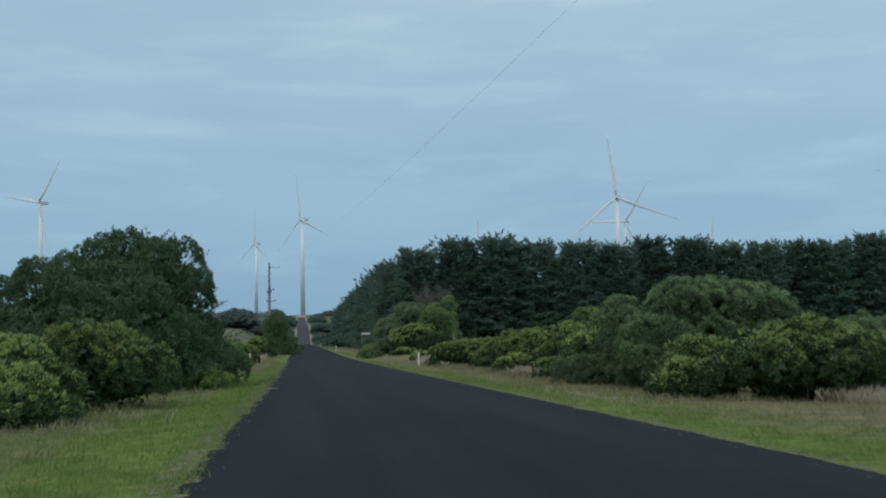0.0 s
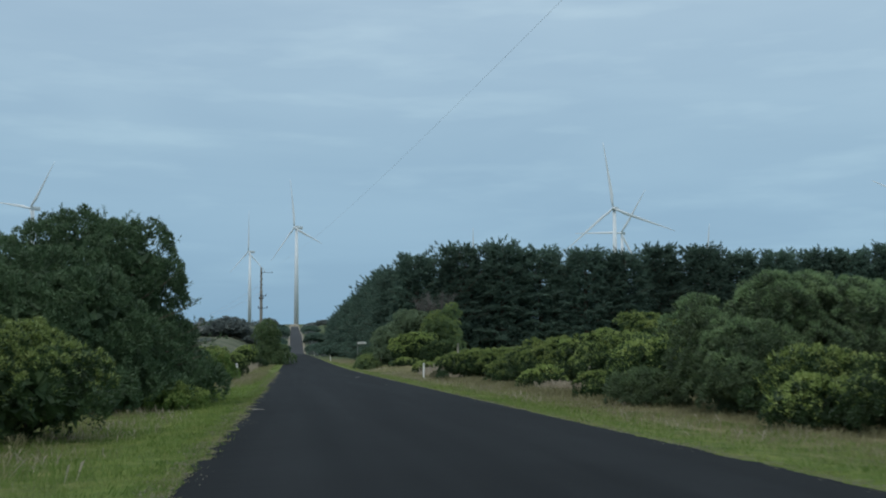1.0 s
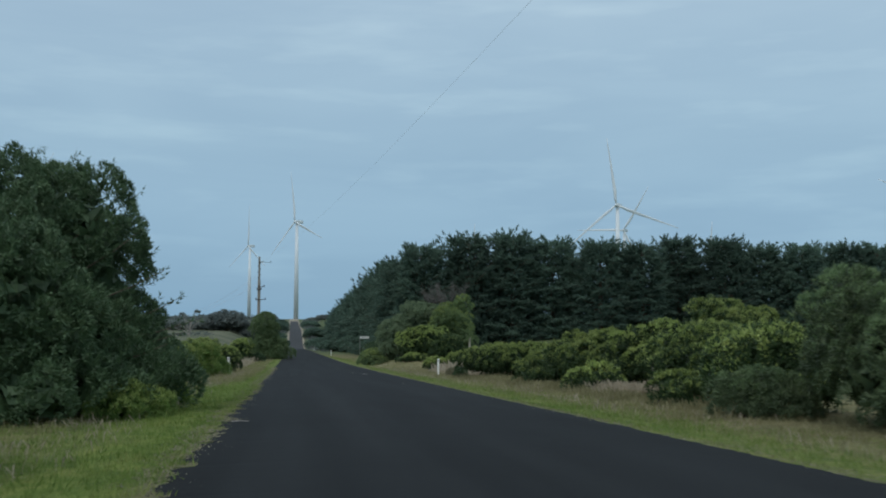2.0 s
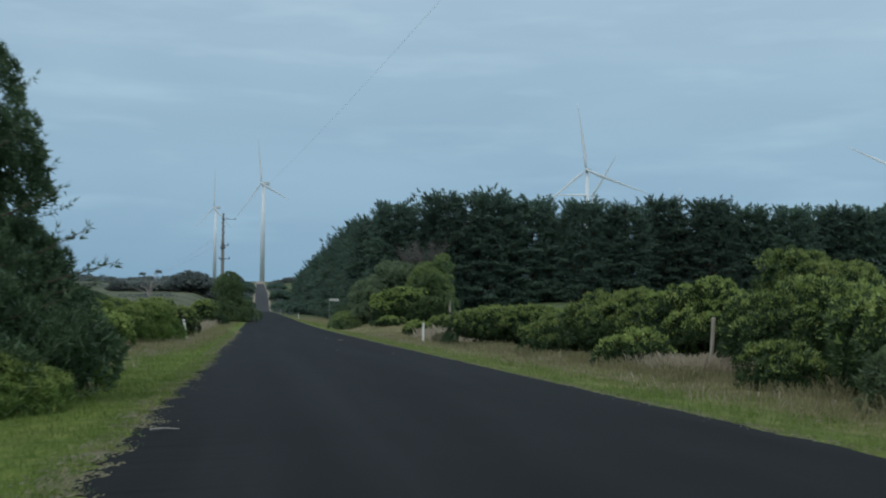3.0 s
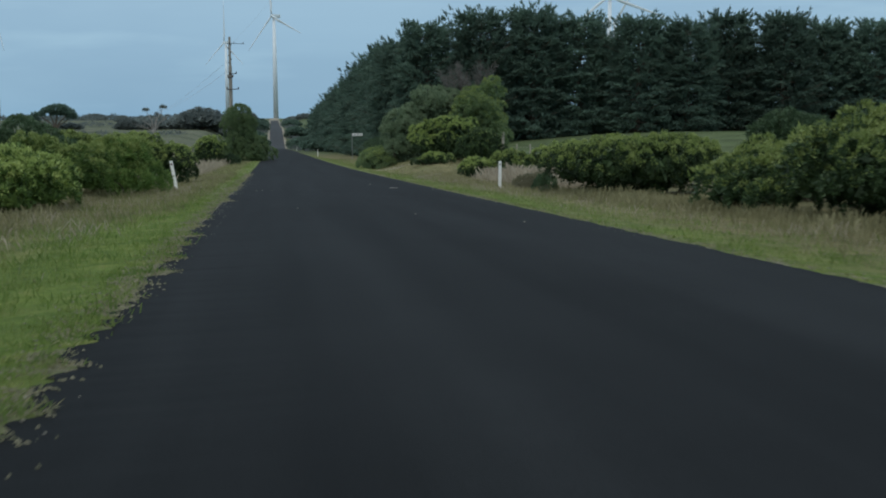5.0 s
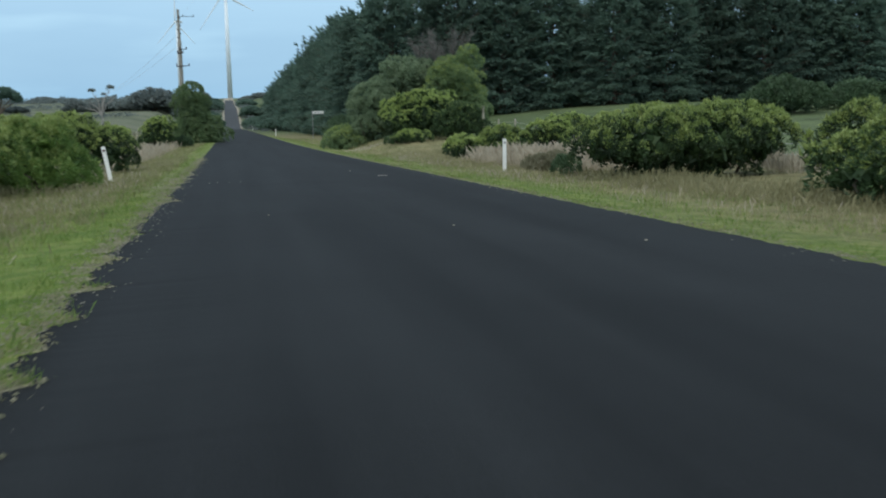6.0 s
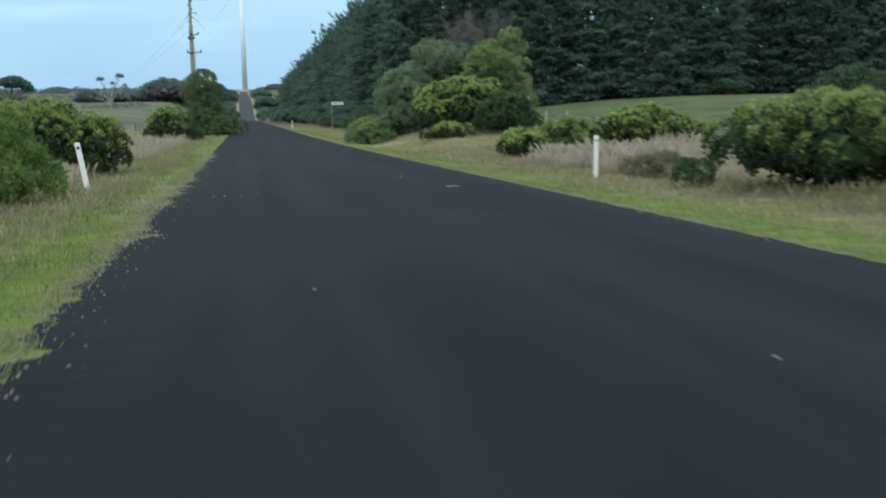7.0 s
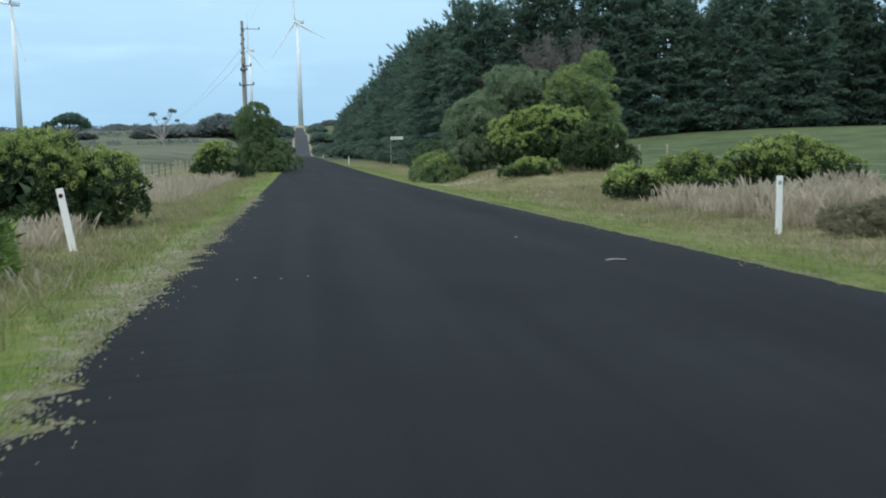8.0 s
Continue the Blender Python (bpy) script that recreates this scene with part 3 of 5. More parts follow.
def bush(x, y, rx, ry, h, mat, label, seed, name="shrub", clump=0.17, length=0.105, width=0.046, group="", lumps=6, squat=1.0, young=0.7, brush=0.3, knobs=1.0, low=-0.8, bare=0.14, over=0.75, even=0.5):
    """A shrub at (x, y): half widths rx, ry, height h, a broken dome of rounded lobes of unlike size.
    over: how far the crown overhangs its shaded foot; even: the height of the least lobe of the outer ring."""
    r = np.random.default_rng(seed)
    rx, ry, h = rx - 0.7 * clump, ry - 0.7 * clump, h - 0.9 * clump
    over = over if h > 1.2 else 0.0
    lobes = [(0, 0, h * 0.30, rx * (0.78 - 0.14 * over), ry * (0.78 - 0.14 * over), h * 0.66)]
    for i in range(lumps):
        a = 2 * math.pi * (i + r.uniform(-0.35, 0.35)) / lumps
        k = r.uniform(0.32, 0.5)
        hh = h * r.uniform(even, 0.85) * min(squat, 1.15)
        lobes.append((math.cos(a) * rx * (1 - k), math.sin(a) * ry * (1 - k), hh * (0.34 + 0.2 * over), rx * k, ry * k, hh * (0.62 - 0.2 * over)))
    # smaller knobs on top
    for i in range(int((lumps + 1) * knobs)):
        a, q, k = r.uniform(0, 2 * math.pi), r.uniform(0.1, 0.7), r.uniform(0.2, 0.34)
        top = h * (1.03 - 0.5 * q * q) * r.uniform(0.9, 1.0)
        s = k * min(rx, ry, h * 0.9)
        lobes.append((math.cos(a) * rx * q, math.sin(a) * ry * q, top - s, s * 1.3, s * 1.3, s))
    ob = thing(name, pose(x, y, ground_z(x, y), 0, 0, 0), label, "shrub", group)
    for q in lobes[:6]:
        bm = bmesh.new()
        b = Vector((q[0] * 0.4 + r.normal() * 0.2, q[1] * 0.4 + r.normal() * 0.2, -0.15))
        t = Vector((q[0], q[1], q[2] + 0.3 * q[5]))
        m = b.lerp(t, 0.5) + Vector((r.normal() * 0.15, r.normal() * 0.15, 0.1))
        tube(bm, [b, m, b.lerp(t, 0.8)], [0.05, 0.035, 0.015], 6)
        part("stem", bm, M_BARK, ob)
    young *= {M_COAST: 1.0, M_BRIGHT: 1.0, M_OLIVE: 0.6, M_MID: 0.5}.get(mat, 0.0)
    old, fresh = lobed_crown(lobes, clump, length, width, r, low=low, young=young, brush=brush, bare=bare)
    part_mesh("foliage", quads_mesh("foliage", old, mat), ob)
    if fresh is not None:
        part_mesh("young_leaves", quads_mesh("young_leaves", fresh, M_MID if mat == M_OLIVE else M_TIP), ob, "paler green young leaves" if mat == M_OLIVE else "yellow-green young leaves")
    return ob


COAST = "rounded coastal shrub with yellow-green leafy tips"
BRIGHT = "bright green coastal shrub in the roadside grass"
OLIVE = "tall feathery olive-green shrub beside the road"
DARKB = "dark green shrub in dry roadside grass"
# right-hand verge, from the near end
bush(10.9, 32.0, 2.9, 2.3, 2.15, M_COAST, COAST, 11, length=0.085, width=0.036, group="verge shrubs", lumps=8, squat=1.15, young=0.4)
bush(10.0, 36.6, 1.9, 1.7, 1.7, M_COAST, COAST, 36, group="verge shrubs", lumps=7, young=0.4)
bush(13.6, 34.5, 2.2, 2.0, 1.9, M_COAST, COAST, 12, group="verge shrubs")
bush(8.6, 34.0, 1.0, 1.3, 0.9, M_COAST, COAST, 13, group="verge shrubs", lumps=4)
bush(11.7, 41.5, 3.8, 3.3, 4.25, M_OLIVE, OLIVE, 14, clump=0.20, length=0.105, width=0.032, brush=0.6, group="verge shrubs", lumps=10, squat=1.1)
bush(14.8, 43.0, 3.2, 2.8, 3.4, M_OLIVE, OLIVE, 15, clump=0.20, length=0.105, width=0.034, brush=0.6, group="verge shrubs")
bush(17.8, 40.5, 2.4, 2.2, 2.6, M_OLIVE, OLIVE, 16, clump=0.20, length=0.105, width=0.034, brush=0.6, group="verge shrubs")
bush(9.4, 39.8, 1.6, 2.8, 2.5, M_OLIVE, OLIVE, 17, clump=0.18, length=0.105, width=0.032, brush=0.6, group="verge shrubs", lumps=8)
bush(9.7, 46.8, 1.9, 2.4, 2.2, M_COAST, COAST, 18, group="verge shrubs", lumps=8, squat=1.15, young=0.3)
bush(10.6, 51.6, 2.5, 2.7, 2.5, M_COAST, COAST, 19, length=0.085, width=0.036, group="verge shrubs", lumps=9, squat=1.2, young=0.35)
bush(12.2, 56.0, 2.4, 2.2, 3.45, M_COAST, COAST, 20, length=0.085, width=0.036, group="verge shrubs", lumps=9, squat=1.2)
bush(8.5, 50.0, 0.9, 1.2, 0.8, M_COAST, COAST, 21, group="verge shrubs", lumps=4, young=0.4)
bush(8.4, 44.6, 1.2, 1.5, 0.95, M_OLIVE, DARKB, 22, length=0.1, width=0.032, brush=0.6, group="verge shrubs", lumps=5)
bush(11.0, 66.0, 2.7, 3.2, 2.5, M_COAST, COAST, 23, group="verge shrubs", lumps=9, squat=1.2)
bush(13.4, 70.5, 2.4, 2.4, 2.05, M_COAST, COAST, 24, group="verge shrubs")
bush(9.3, 70.0, 1.3, 2.2, 1.4, M_COAST, COAST, 25, group="verge shrubs")
bush(12.6, 75.2, 2.0, 1.7, 1.85, M_COAST, COAST, 26, group="verge shrubs")
bush(11.9, 61.8, 2.0, 1.9, 2.8, M_COAST, COAST, 34, group="verge shrubs", lumps=9, squat=1.2)
low_flower = bush(8.7, 59.2, 1.1, 1.3, 0.95, M_COAST, "low shrub with a few yellow flowers in dry grass", 27, group="verge shrubs", lumps=4)
bush(10.1, 80.8, 3.4, 2.2, 2.2, M_COAST, "dense block-shaped shrub with yellow-green leafy tips", 129, length=0.085, width=0.036, group="verge shrubs", lumps=11, squat=1.4, young=0.75, even=0.78, knobs=0.5)
bush(7.6, 83.6, 0.4, 0.4, 0.5, M_DARK, DARKB, 29, clump=0.08, length=0.07, width=0.03, group="verge shrubs", lumps=3)
bush(13.7, 102.5, 2.2, 1.7, 2.0, M_COAST, DARKB, 30, group="verge shrubs")
bush(10.9, 102.5, 1.7, 1.5, 1.5, M_COAST, DARKB, 31, group="verge shrubs")
bush(8.9, 103.0, 1.2, 1.2, 0.95, M_COAST, DARKB, 32, group="verge shrubs", lumps=4)
bush(16.2, 104.0, 1.6, 1.4, 1.2, M_COAST, DARKB, 33, group="verge shrubs", lumps=4)
bush(8.2, 87.2, 1.3, 0.7, 0.55, M_SCRUB, "low withered scrub in dry roadside grass", 35, clump=0.09, length=0.09, width=0.02, group="verge shrubs", lumps=5)
# bushes at the paddock corner
bush(13.4, 127.6, 2.9, 2.6, 5.35, M_MID, "tall rounded green bush at the paddock corner", 40, clump=0.24, brush=0.5, length=0.16, width=0.05, group="corner bushes", squat=1.15, lumps=8)
bush(15.0, 129.8, 0.9, 1.0, 6.5, M_MID, "tall green bush at the paddock corner", 49, clump=0.24, brush=0.5, length=0.16, width=0.05, group="corner bushes", squat=1.1)
bush(7.9, 129.0, 1.9, 2.2, 4.1, M_GREY, "grey-green rounded bush at the paddock corner", 41, clump=0.24, brush=0.5, length=0.16, width=0.05, group="corner bushes", squat=1.15, lumps=8)
bush(10.6, 130.4, 3.1, 2.4, 6.3, M_GREY, "tall grey-green rounded bush at the paddock corner", 39, clump=0.24, brush=0.5, length=0.16, width=0.05, group="corner bushes", squat=1.15, lumps=8)
bush(10.1, 121.5, 2.85, 2.0, 3.35, M_COAST, "rounded bush with yellow-green tips on a bank", 42, clump=0.18, length=0.13, width=0.05, group="corner bushes", young=1.0, lumps=8, squat=1.15)
bush(12.1, 118.4, 2.0, 1.4, 2.15, M_COAST, "low dark green bush on a bank", 43, group="corner bushes", young=0.1)
bush(5.7, 128.5, 1.5, 2.4, 1.25, M_MID, "low light green bush on a bank", 44, lumps=8, brush=0.6, group="corner bushes", clump=0.18, length=0.14, width=0.045)
bush(6.3, 133.0, 1.3, 3.0, 1.3, M_MID, "low light green bush beside the road", 38, group="corner bushes", clump=0.24, length=0.16, width=0.05)
bush(8.4, 117.4, 1.7, 1.0, 0.5, M_COAST, "low green bush on a bank", 45, group="corner bushes", lumps=4)
bush(7.6, 145.0, 1.6, 3.0, 2.2, M_DARK, "dark green bush beside the road", 46, clump=0.27, length=0.2, width=0.06, group="corner bushes")
bush(43.4, 136.0, 4.0, 2.5, 2.5, M_DARK, "dark green bush at the paddock edge", 47, clump=0.42, length=0.25, width=0.08, group="corner bushes")
bush(52.0, 139.0, 5.0, 2.5, 1.9, M_DARK, "dark green bush at the paddock edge", 48, clump=0.42, length=0.25, width=0.08, group="corner bushes")
# left-hand verge
bush(-7.6, 33.5, 2.3, 2.6, 2.4, M_COAST, COAST, 50, length=0.085, width=0.036, group="verge shrubs", young=0.5)
bush(-9.4, 30.5, 2.3, 2.2, 1.9, M_COAST, COAST, 51, group="verge shrubs", young=0.5)
bush(-8.2, 27.3, 1.6, 1.7, 1.3, M_COAST, COAST, 52, group="verge shrubs", lumps=4)
bush(-11.5, 35.0, 2.2, 2.2, 2.2, M_COAST, COAST, 53, group="verge shrubs")
bush(-5.7, 49.2, 0.9, 1.3, 0.85, M_BRIGHT, "fine-leaved bright green shrub at the foot of a tree", 66, clump=0.15, length=0.11, width=0.024, brush=0.7, group="verge shrubs", lumps=5)
bush(-5.5, 44.6, 0.8, 1.3, 0.6, M_BRIGHT, "fine-leaved bright green shrub at the foot of a tree", 67, clump=0.14, length=0.11, width=0.024, brush=0.7, group="verge shrubs", lumps=5)
bush(-8.0, 95.4, 2.75, 2.1, 2.4, M_COAST, "dense rounded shrub with yellow-green leafy tips", 54, length=0.085, width=0.036, group="verge shrubs", lumps=8, squat=1.2, young=0.75, over=0.2, even=0.65)
bush(-10.8, 95.6, 2.3, 1.8, 2.5, M_COAST, COAST, 55, lumps=7, squat=1.2, group="verge shrubs")
bush(-7.25, 83.2, 1.4, 1.8, 1.9, M_BRIGHT, "fine-leaved bright green shrub beside a guide post", 56, clump=0.20, length=0.12, width=0.028, group="verge shrubs", over=0.1, brush=0.5)
bush(-8.9, 80.0, 1.9, 2.2, 2.1, M_BRIGHT, BRIGHT, 57, length=0.085, width=0.036, group="verge shrubs", lumps=6, young=1.0, bare=0.22)
bush(-10.6, 85.5, 1.8, 1.8, 2.7, M_DARK, DARKB, 58, group="verge shrubs")
bush(-8.4, 73.0, 1.7, 2.0, 1.5, M_BRIGHT, BRIGHT, 59, group="verge shrubs", lumps=6, young=1.0, bare=0.22)
bush(-11.6, 76.0, 2.2, 2.4, 2.1, M_BRIGHT, BRIGHT, 60, group="verge shrubs", lumps=6, young=1.0, bare=0.22)
bush(-10.2, 68.5, 1.9, 2.0, 1.5, M_COAST, COAST, 61, group="verge shrubs")
bush(-14.0, 80.0, 2.2, 2.4, 2.1, M_MID, DARKB, 62, group="verge shrubs")
bush(-13.8, 90.0, 2.2, 2.2, 1.9, M_DARK, DARKB, 63, group="verge shrubs")
bush(-8.2, 151.0, 1.9, 1.9, 2.9, M_COAST, "rounded green shrub in dry grass", 64, clump=0.20, length=0.18, width=0.06, group="verge shrubs")
bush(-6.2, 152.0, 0.6, 0.6, 0.7, M_DARK, DARKB, 65, clump=0.18, length=0.15, width=0.05, group="verge shrubs", lumps=3)

r = np.random.default_rng(99)
fl = np.array([[r.uniform(-0.45, 0.3), r.uniform(-0.7, -0.1), r.uniform(0.75, 0.98)] for _ in range(34)])
flowers = part_mesh("flowers", quads_mesh("flowers", leaves(fl, np.tile([0.0, -0.3, 1.0], (34, 1)), 0.09, 0.06, 6, 0.8, r), M_YELLOW), low_flower, "small yellow flowers")
tagged(flowers, kind="stuff")


def big_tree():
    """Broad multi-stemmed tree that leans over the verge."""
    r = np.random.default_rng(5)
    x0, y0 = -9.15, 46.5
    lobes = [(0.6, 1.2, 4.15, 2.4, 2.4, 1.95), (-1.0, 0.5, 3.5, 2.8, 2.8, 1.8), (-2.9, 0.0, 2.5, 2.2, 2.6, 1.7), (1.75, 1.7, 2.9, 1.8, 2.2, 1.9),
             (2.6, 0.2, 1.4, 1.5, 2.6, 1.3), (0.6, -2.6, 2.4, 2.4, 1.7, 1.8), (-1.8, -2.2, 1.6, 2.4, 1.8, 1.5), (1.2, -2.2, 1.1, 2.1, 1.7, 1.1),
             (0.8, 2.8, 3.0, 2.2, 2.0, 2.0), (1.6, 3.0, 1.4, 2.0, 2.0, 1.3), (-4.0, 1.0, 1.5, 1.7, 2.2, 1.4),
             (2.9, -0.6, 0.7, 1.35, 2.6, 1.1), (1.4, -3.0, 0.6, 2.0, 1.6, 0.95), (-1.2, -3.2, 0.7, 2.0, 1.5, 1.0), (2.4, 2.6, 0.7, 1.6, 2.2, 1.0), (-4.2, -1.2, 1.7, 2.0, 2.4, 1.6), (-2.4, 1.5, 2.9, 2.2, 2.2, 1.6), (-0.2, -1.0, 3.5, 2.2, 2.2, 1.4), (2.1, 0.6, 3.9, 1.4, 1.6, 1.6), (3.3, -0.8, 0.6, 1.3, 2.4, 0.9)]
    ob = thing("tree", pose(x0, y0, ground_z(x0, y0)), "broad dark green tree with small leaves over the grass verge", "tree")
    bm = bmesh.new()
    for q in lobes:
        b = Vector((r.normal() * 0.25, r.normal() * 0.25, -0.2))
        t = Vector(q[:3])
        tube(bm, [b, b.lerp(t, 0.35) + Vector((r.normal() * 0.2, r.normal() * 0.2, 0.5)), b.lerp(t, 0.75), t], [0.16, 0.11, 0.06, 0.025], 7)
    # long thin sprays on the road side
    sprays = [((3.1, -0.5, 1.7), (4.9, -0.5, 2.0)), ((3.0, -0.3, 2.0), (4.5, -0.4, 2.5)), ((2.7, -0.5, 2.6), (4.1, -0.4, 3.1)), ((2.4, -0.4, 3.3), (3.6, -0.5, 4.0)),
              ((2.7, 0.2, 1.4), (4.5, 0.3, 1.7)), ((2.0, 0.2, 4.0), (3.1, 0.1, 4.9)), ((3.0, -1.2, 1.2), (4.4, -1.4, 1.5))]
    for p, q in sprays:
        p, q = Vector(p), Vector(q)
        tube(bm, [p, p.lerp(q, 0.5) + Vector((0, 0, 0.04)), q + Vector((0, 0, 0.18))], [0.02, 0.013, 0.005], 5)
    part("trunk", bm, M_BARK, ob)
    crown = [lobed_crown(lobes, 0.24, 0.125, 0.046, r, 0.5, -0.8, brush=0.4)[0]]
    # thin sprays that stand clear of the outline
    tips = []
    for _ in range(520):
        q = lobes[r.integers(len(lobes))]
        d = unit(r.normal(size=3) + np.array([0.5, 0, 0.5]))
        p = np.array(q[:3]) + d * np.array(q[3:]) * 0.84
        go = unit(d + np.array([0, 0, 0.7]) + 0.4 * r.normal(size=3))
        ln = r.uniform(0.35, 0.8)
        for s in np.linspace(0, 1, 9):
            tips.append(np.r_[p + go * ln * s, go])
    for p, q in sprays:
        p, q = np.array(p), np.array(q)
        for s in np.linspace(0.1, 1, 26):
            tips.append(np.r_[p + (q - p) * s + np.array([0, 0, 0.18 * s * s]) + r.normal(size=3) * 0.03, unit((q - p) + np.array([0, 0, 0.7]) + 0.3 * r.normal(size=3))])
    tips = np.array(tips)
    crown.append(leaves(tips[:, :3], tips[:, 3:], 0.13, 0.028, 5, 0.45, r))
    part_mesh("crown", quads_mesh("crown", np.concatenate(crown), M_DARK), ob)


big_tree()


def verge_tree():
    r = np.random.default_rng(6)
    x0, y0 = -6.0, 172.0
    lobes = [(-0.2, 0, 4.95, 1.8, 2.0, 1.65), (0.1, 0, 3.6, 1.95, 2.1, 1.4), (0.6, -0.8, 1.9, 2.4, 2.2, 1.6), (2.1, -1.2, 0.75, 2.1, 2.1, 1.3), (-0.8, 0.4, 1.2, 1.7, 2.0, 1.6), (0.5, -1.2, 0.6, 2.4, 2.1, 1.2), (0.8, 0.2, 4.3, 1.2, 1.5, 1.2)]
    ob = thing("tree", pose(x0, y0, ground_z(x0, y0)), "small rounded green tree at the edge of the road", "tree")
    bm = bmesh.new()
    for q in lobes:
        tube(bm, [(0, 0, -0.2), (q[0] * 0.4, q[1] * 0.4, q[2] * 0.5), q[:3]], [0.16, 0.1, 0.03], 7)
    part("trunk", bm, M_BARK, ob)
    part_mesh("crown", quads_mesh("crown", lobed_crown(lobes, 0.26, 0.16, 0.06, r, 0.5, -0.8)[0], M_MID), ob)


verge_tree()


def dead_bush():
    """Bare brown twigs standing out of the corner bushes."""
    r = np.random.default_rng(8)
    x0, y0 = 13.4, 131.2
    ob = thing("dead_bush", pose(x0, y0, ground_z(x0, y0)), "leafless brown bush behind the corner bushes", "bush")
    bm = bmesh.new()
    fine = []
    for i in range(22):
        a, up = r.uniform(0, 2 * math.pi), r.uniform(6.4, 7.7)
        end = np.array([math.cos(a) * r.uniform(0.5, 3.0), math.sin(a) * r.uniform(0.3, 1.6), up])
        mid = np.array([end[0] * 0.4, end[1] * 0.4, up * 0.62])
        tube(bm, [(0, 0, -0.1), tuple(mid), tuple(end)], [0.07, 0.04, 0.012], 5)
        for _ in range(20):
            s = r.uniform(0.35, 1.0)
            fine.append(np.r_[mid + (end - mid) * s, unit(r.normal(size=3) + np.array([0, 0, 0.8]))])
    tagged(part("branchwork", bm, M_DRYTWIG, ob), kind="stuff")
    fine = np.array(fine)
    part_mesh("twig_tangle", quads_mesh("twig_tangle", leaves(fine[:, :3], fine[:, 3:], 0.55, 0.03, 6, 0.7, r), M_DRYTWIG), ob)


dead_bush()


# ---- cypress windbreak ----
def cypress(name, height, radius, seed, fine=1.0):
    """A Monterey cypress: flat, overlapping cushions of fronds in tiers on a domed crown, with a ragged plumed top."""
    r = np.random.default_rng(seed)
    ob = thing(name, pose(0, 0, 0), "tall dark green cypress in a windbreak row", "tree", "windbreak trees")
    bm = bmesh.new()
    tube(bm, [(0, 0, -0.5), (0.1, 0, height * 0.4), (0.2, 0.1, height * 0.75), (0.3, 0, height * 0.92)], [0.45, 0.32, 0.16, 0.04], 8)
    part("trunk", bm, M_BARK, ob)
    bm = bmesh.new()
    cushions, lead = [], []
    tiers = 12
    for i in range(tiers * 8):
        tier = i // 8
        u = (tier + 0.4) / tiers
        h0 = height * 0.90 * u + r.uniform(-0.5, 0.5)
        reach = radius * math.sqrt(1 - 0.97 * u**1.9) * r.uniform(0.72, 1.12)
        a = 2 * math.pi * (i % 8 + 0.5 * (tier % 2)) / 8 + r.uniform(-0.35, 0.35)
        rise = reach * (0.10 + 0.55 * u**2.5) * r.uniform(0.5, 1.5)
        base = np.array([0.2 * u, 0, h0])
        end = base + np.array([math.cos(a) * reach, math.sin(a) * reach, rise])
        tube(bm, [tuple(base), tuple(base + (end - base) * 0.5 - np.array([0, 0, 0.08 * reach])), tuple(end)], [0.09, 0.06, 0.02], 3)
        go = unit(end - base)
        wide = r.uniform(0.8, 1.35) * (1.05 - 0.35 * u)
        across = np.array([-go[1], go[0], 0])
        for side, out_at in ((-0.55, 0.80), (0.6, 0.88)):
            q = base + (end - base) * out_at + across * (side + r.normal() * 0.25) * wide + np.array([0, 0, r.normal() * 0.35])
            cushions.append((*q, *unit(go + across * side * 0.5), wide * 1.1, wide * 0.9))
        q = base + (end - base) * r.uniform(0.5, 0.75) + across * r.normal() * 0.8 + np.array([0, 0, r.normal() * 0.3])
        cushions.append((*q, *go, wide * 0.9, wide * 0.8))
        if u > 0.45 and r.uniform() < 0.8:
            lead.append(np.r_[end, unit(go * 0.9 + np.array([0.0, 0, 0.55]) + 0.2 * r.normal(size=3)), r.uniform(0.5, 1.2)])
    tagged(part("branchwork", bm, M_BARK, ob), kind="stuff")
    length, width = 0.46 / math.sqrt(fine), 0.13 / math.sqrt(fine)
    cu = np.array(cushions)
    per = (0.62 * math.pi * cu[:, 6] * cu[:, 7] * 1.2 / (0.5 * length * width)).astype(int)
    pick = np.repeat(np.arange(len(cu)), per)
    k = len(pick)
    go = cu[pick, 3:6]
    flat_go = unit(go * np.array([1, 1, 0.0]))
    side = np.stack([-flat_go[:, 1], flat_go[:, 0], np.zeros(k)], 1)
    ang, q = r.uniform(0, 2 * math.pi, k), np.sqrt(r.uniform(0.0, 1.0, k)) * r.uniform(0.8, 1.15, k)
    u, v = np.cos(ang) * q, np.sin(ang) * q
    thick = 0.34 * cu[pick, 7]
    fall = np.minimum(q * q, 1.25)
    p = cu[pick, :3] + flat_go * (u * cu[pick, 6])[:, None] + side * (v * cu[pick, 7])[:, None]
    p[:, 2] += thick * (1 - 1.5 * fall) + u * cu[pick, 6] * go[:, 2] + r.normal(size=k) * 0.07
    out = unit(flat_go * (u * 1.0)[:, None] + side * (v * 1.0)[:, None] + np.array([0, 0, 0.75]))
    way = unit(flat_go * (0.8 + u)[:, None] + side * (v * 1.1)[:, None] + np.array([0, 0, 0.10]))
    fronds = [shingles(p, out, way, length, width, r, 0.55, 0.3)]
    # upright plumes give the ragged top
    for _ in range(26):
        a, q = r.uniform(0, 2 * math.pi), radius * 0.62 * math.sqrt(r.uniform())
        p = np.array([math.cos(a) * q, math.sin(a) * q, height * (0.925 - 0.14 * (q / radius) ** 2 + r.uniform(-0.05, 0.01))])
        lead.append(np.r_[p, unit(np.array([math.cos(a) * (0.2 + 1.2 * q / radius), math.sin(a) * (0.2 + 1.2 * q / radius), 1.0]) + 0.15 * r.normal(size=3)), r.uniform(0.8, 1.8)])
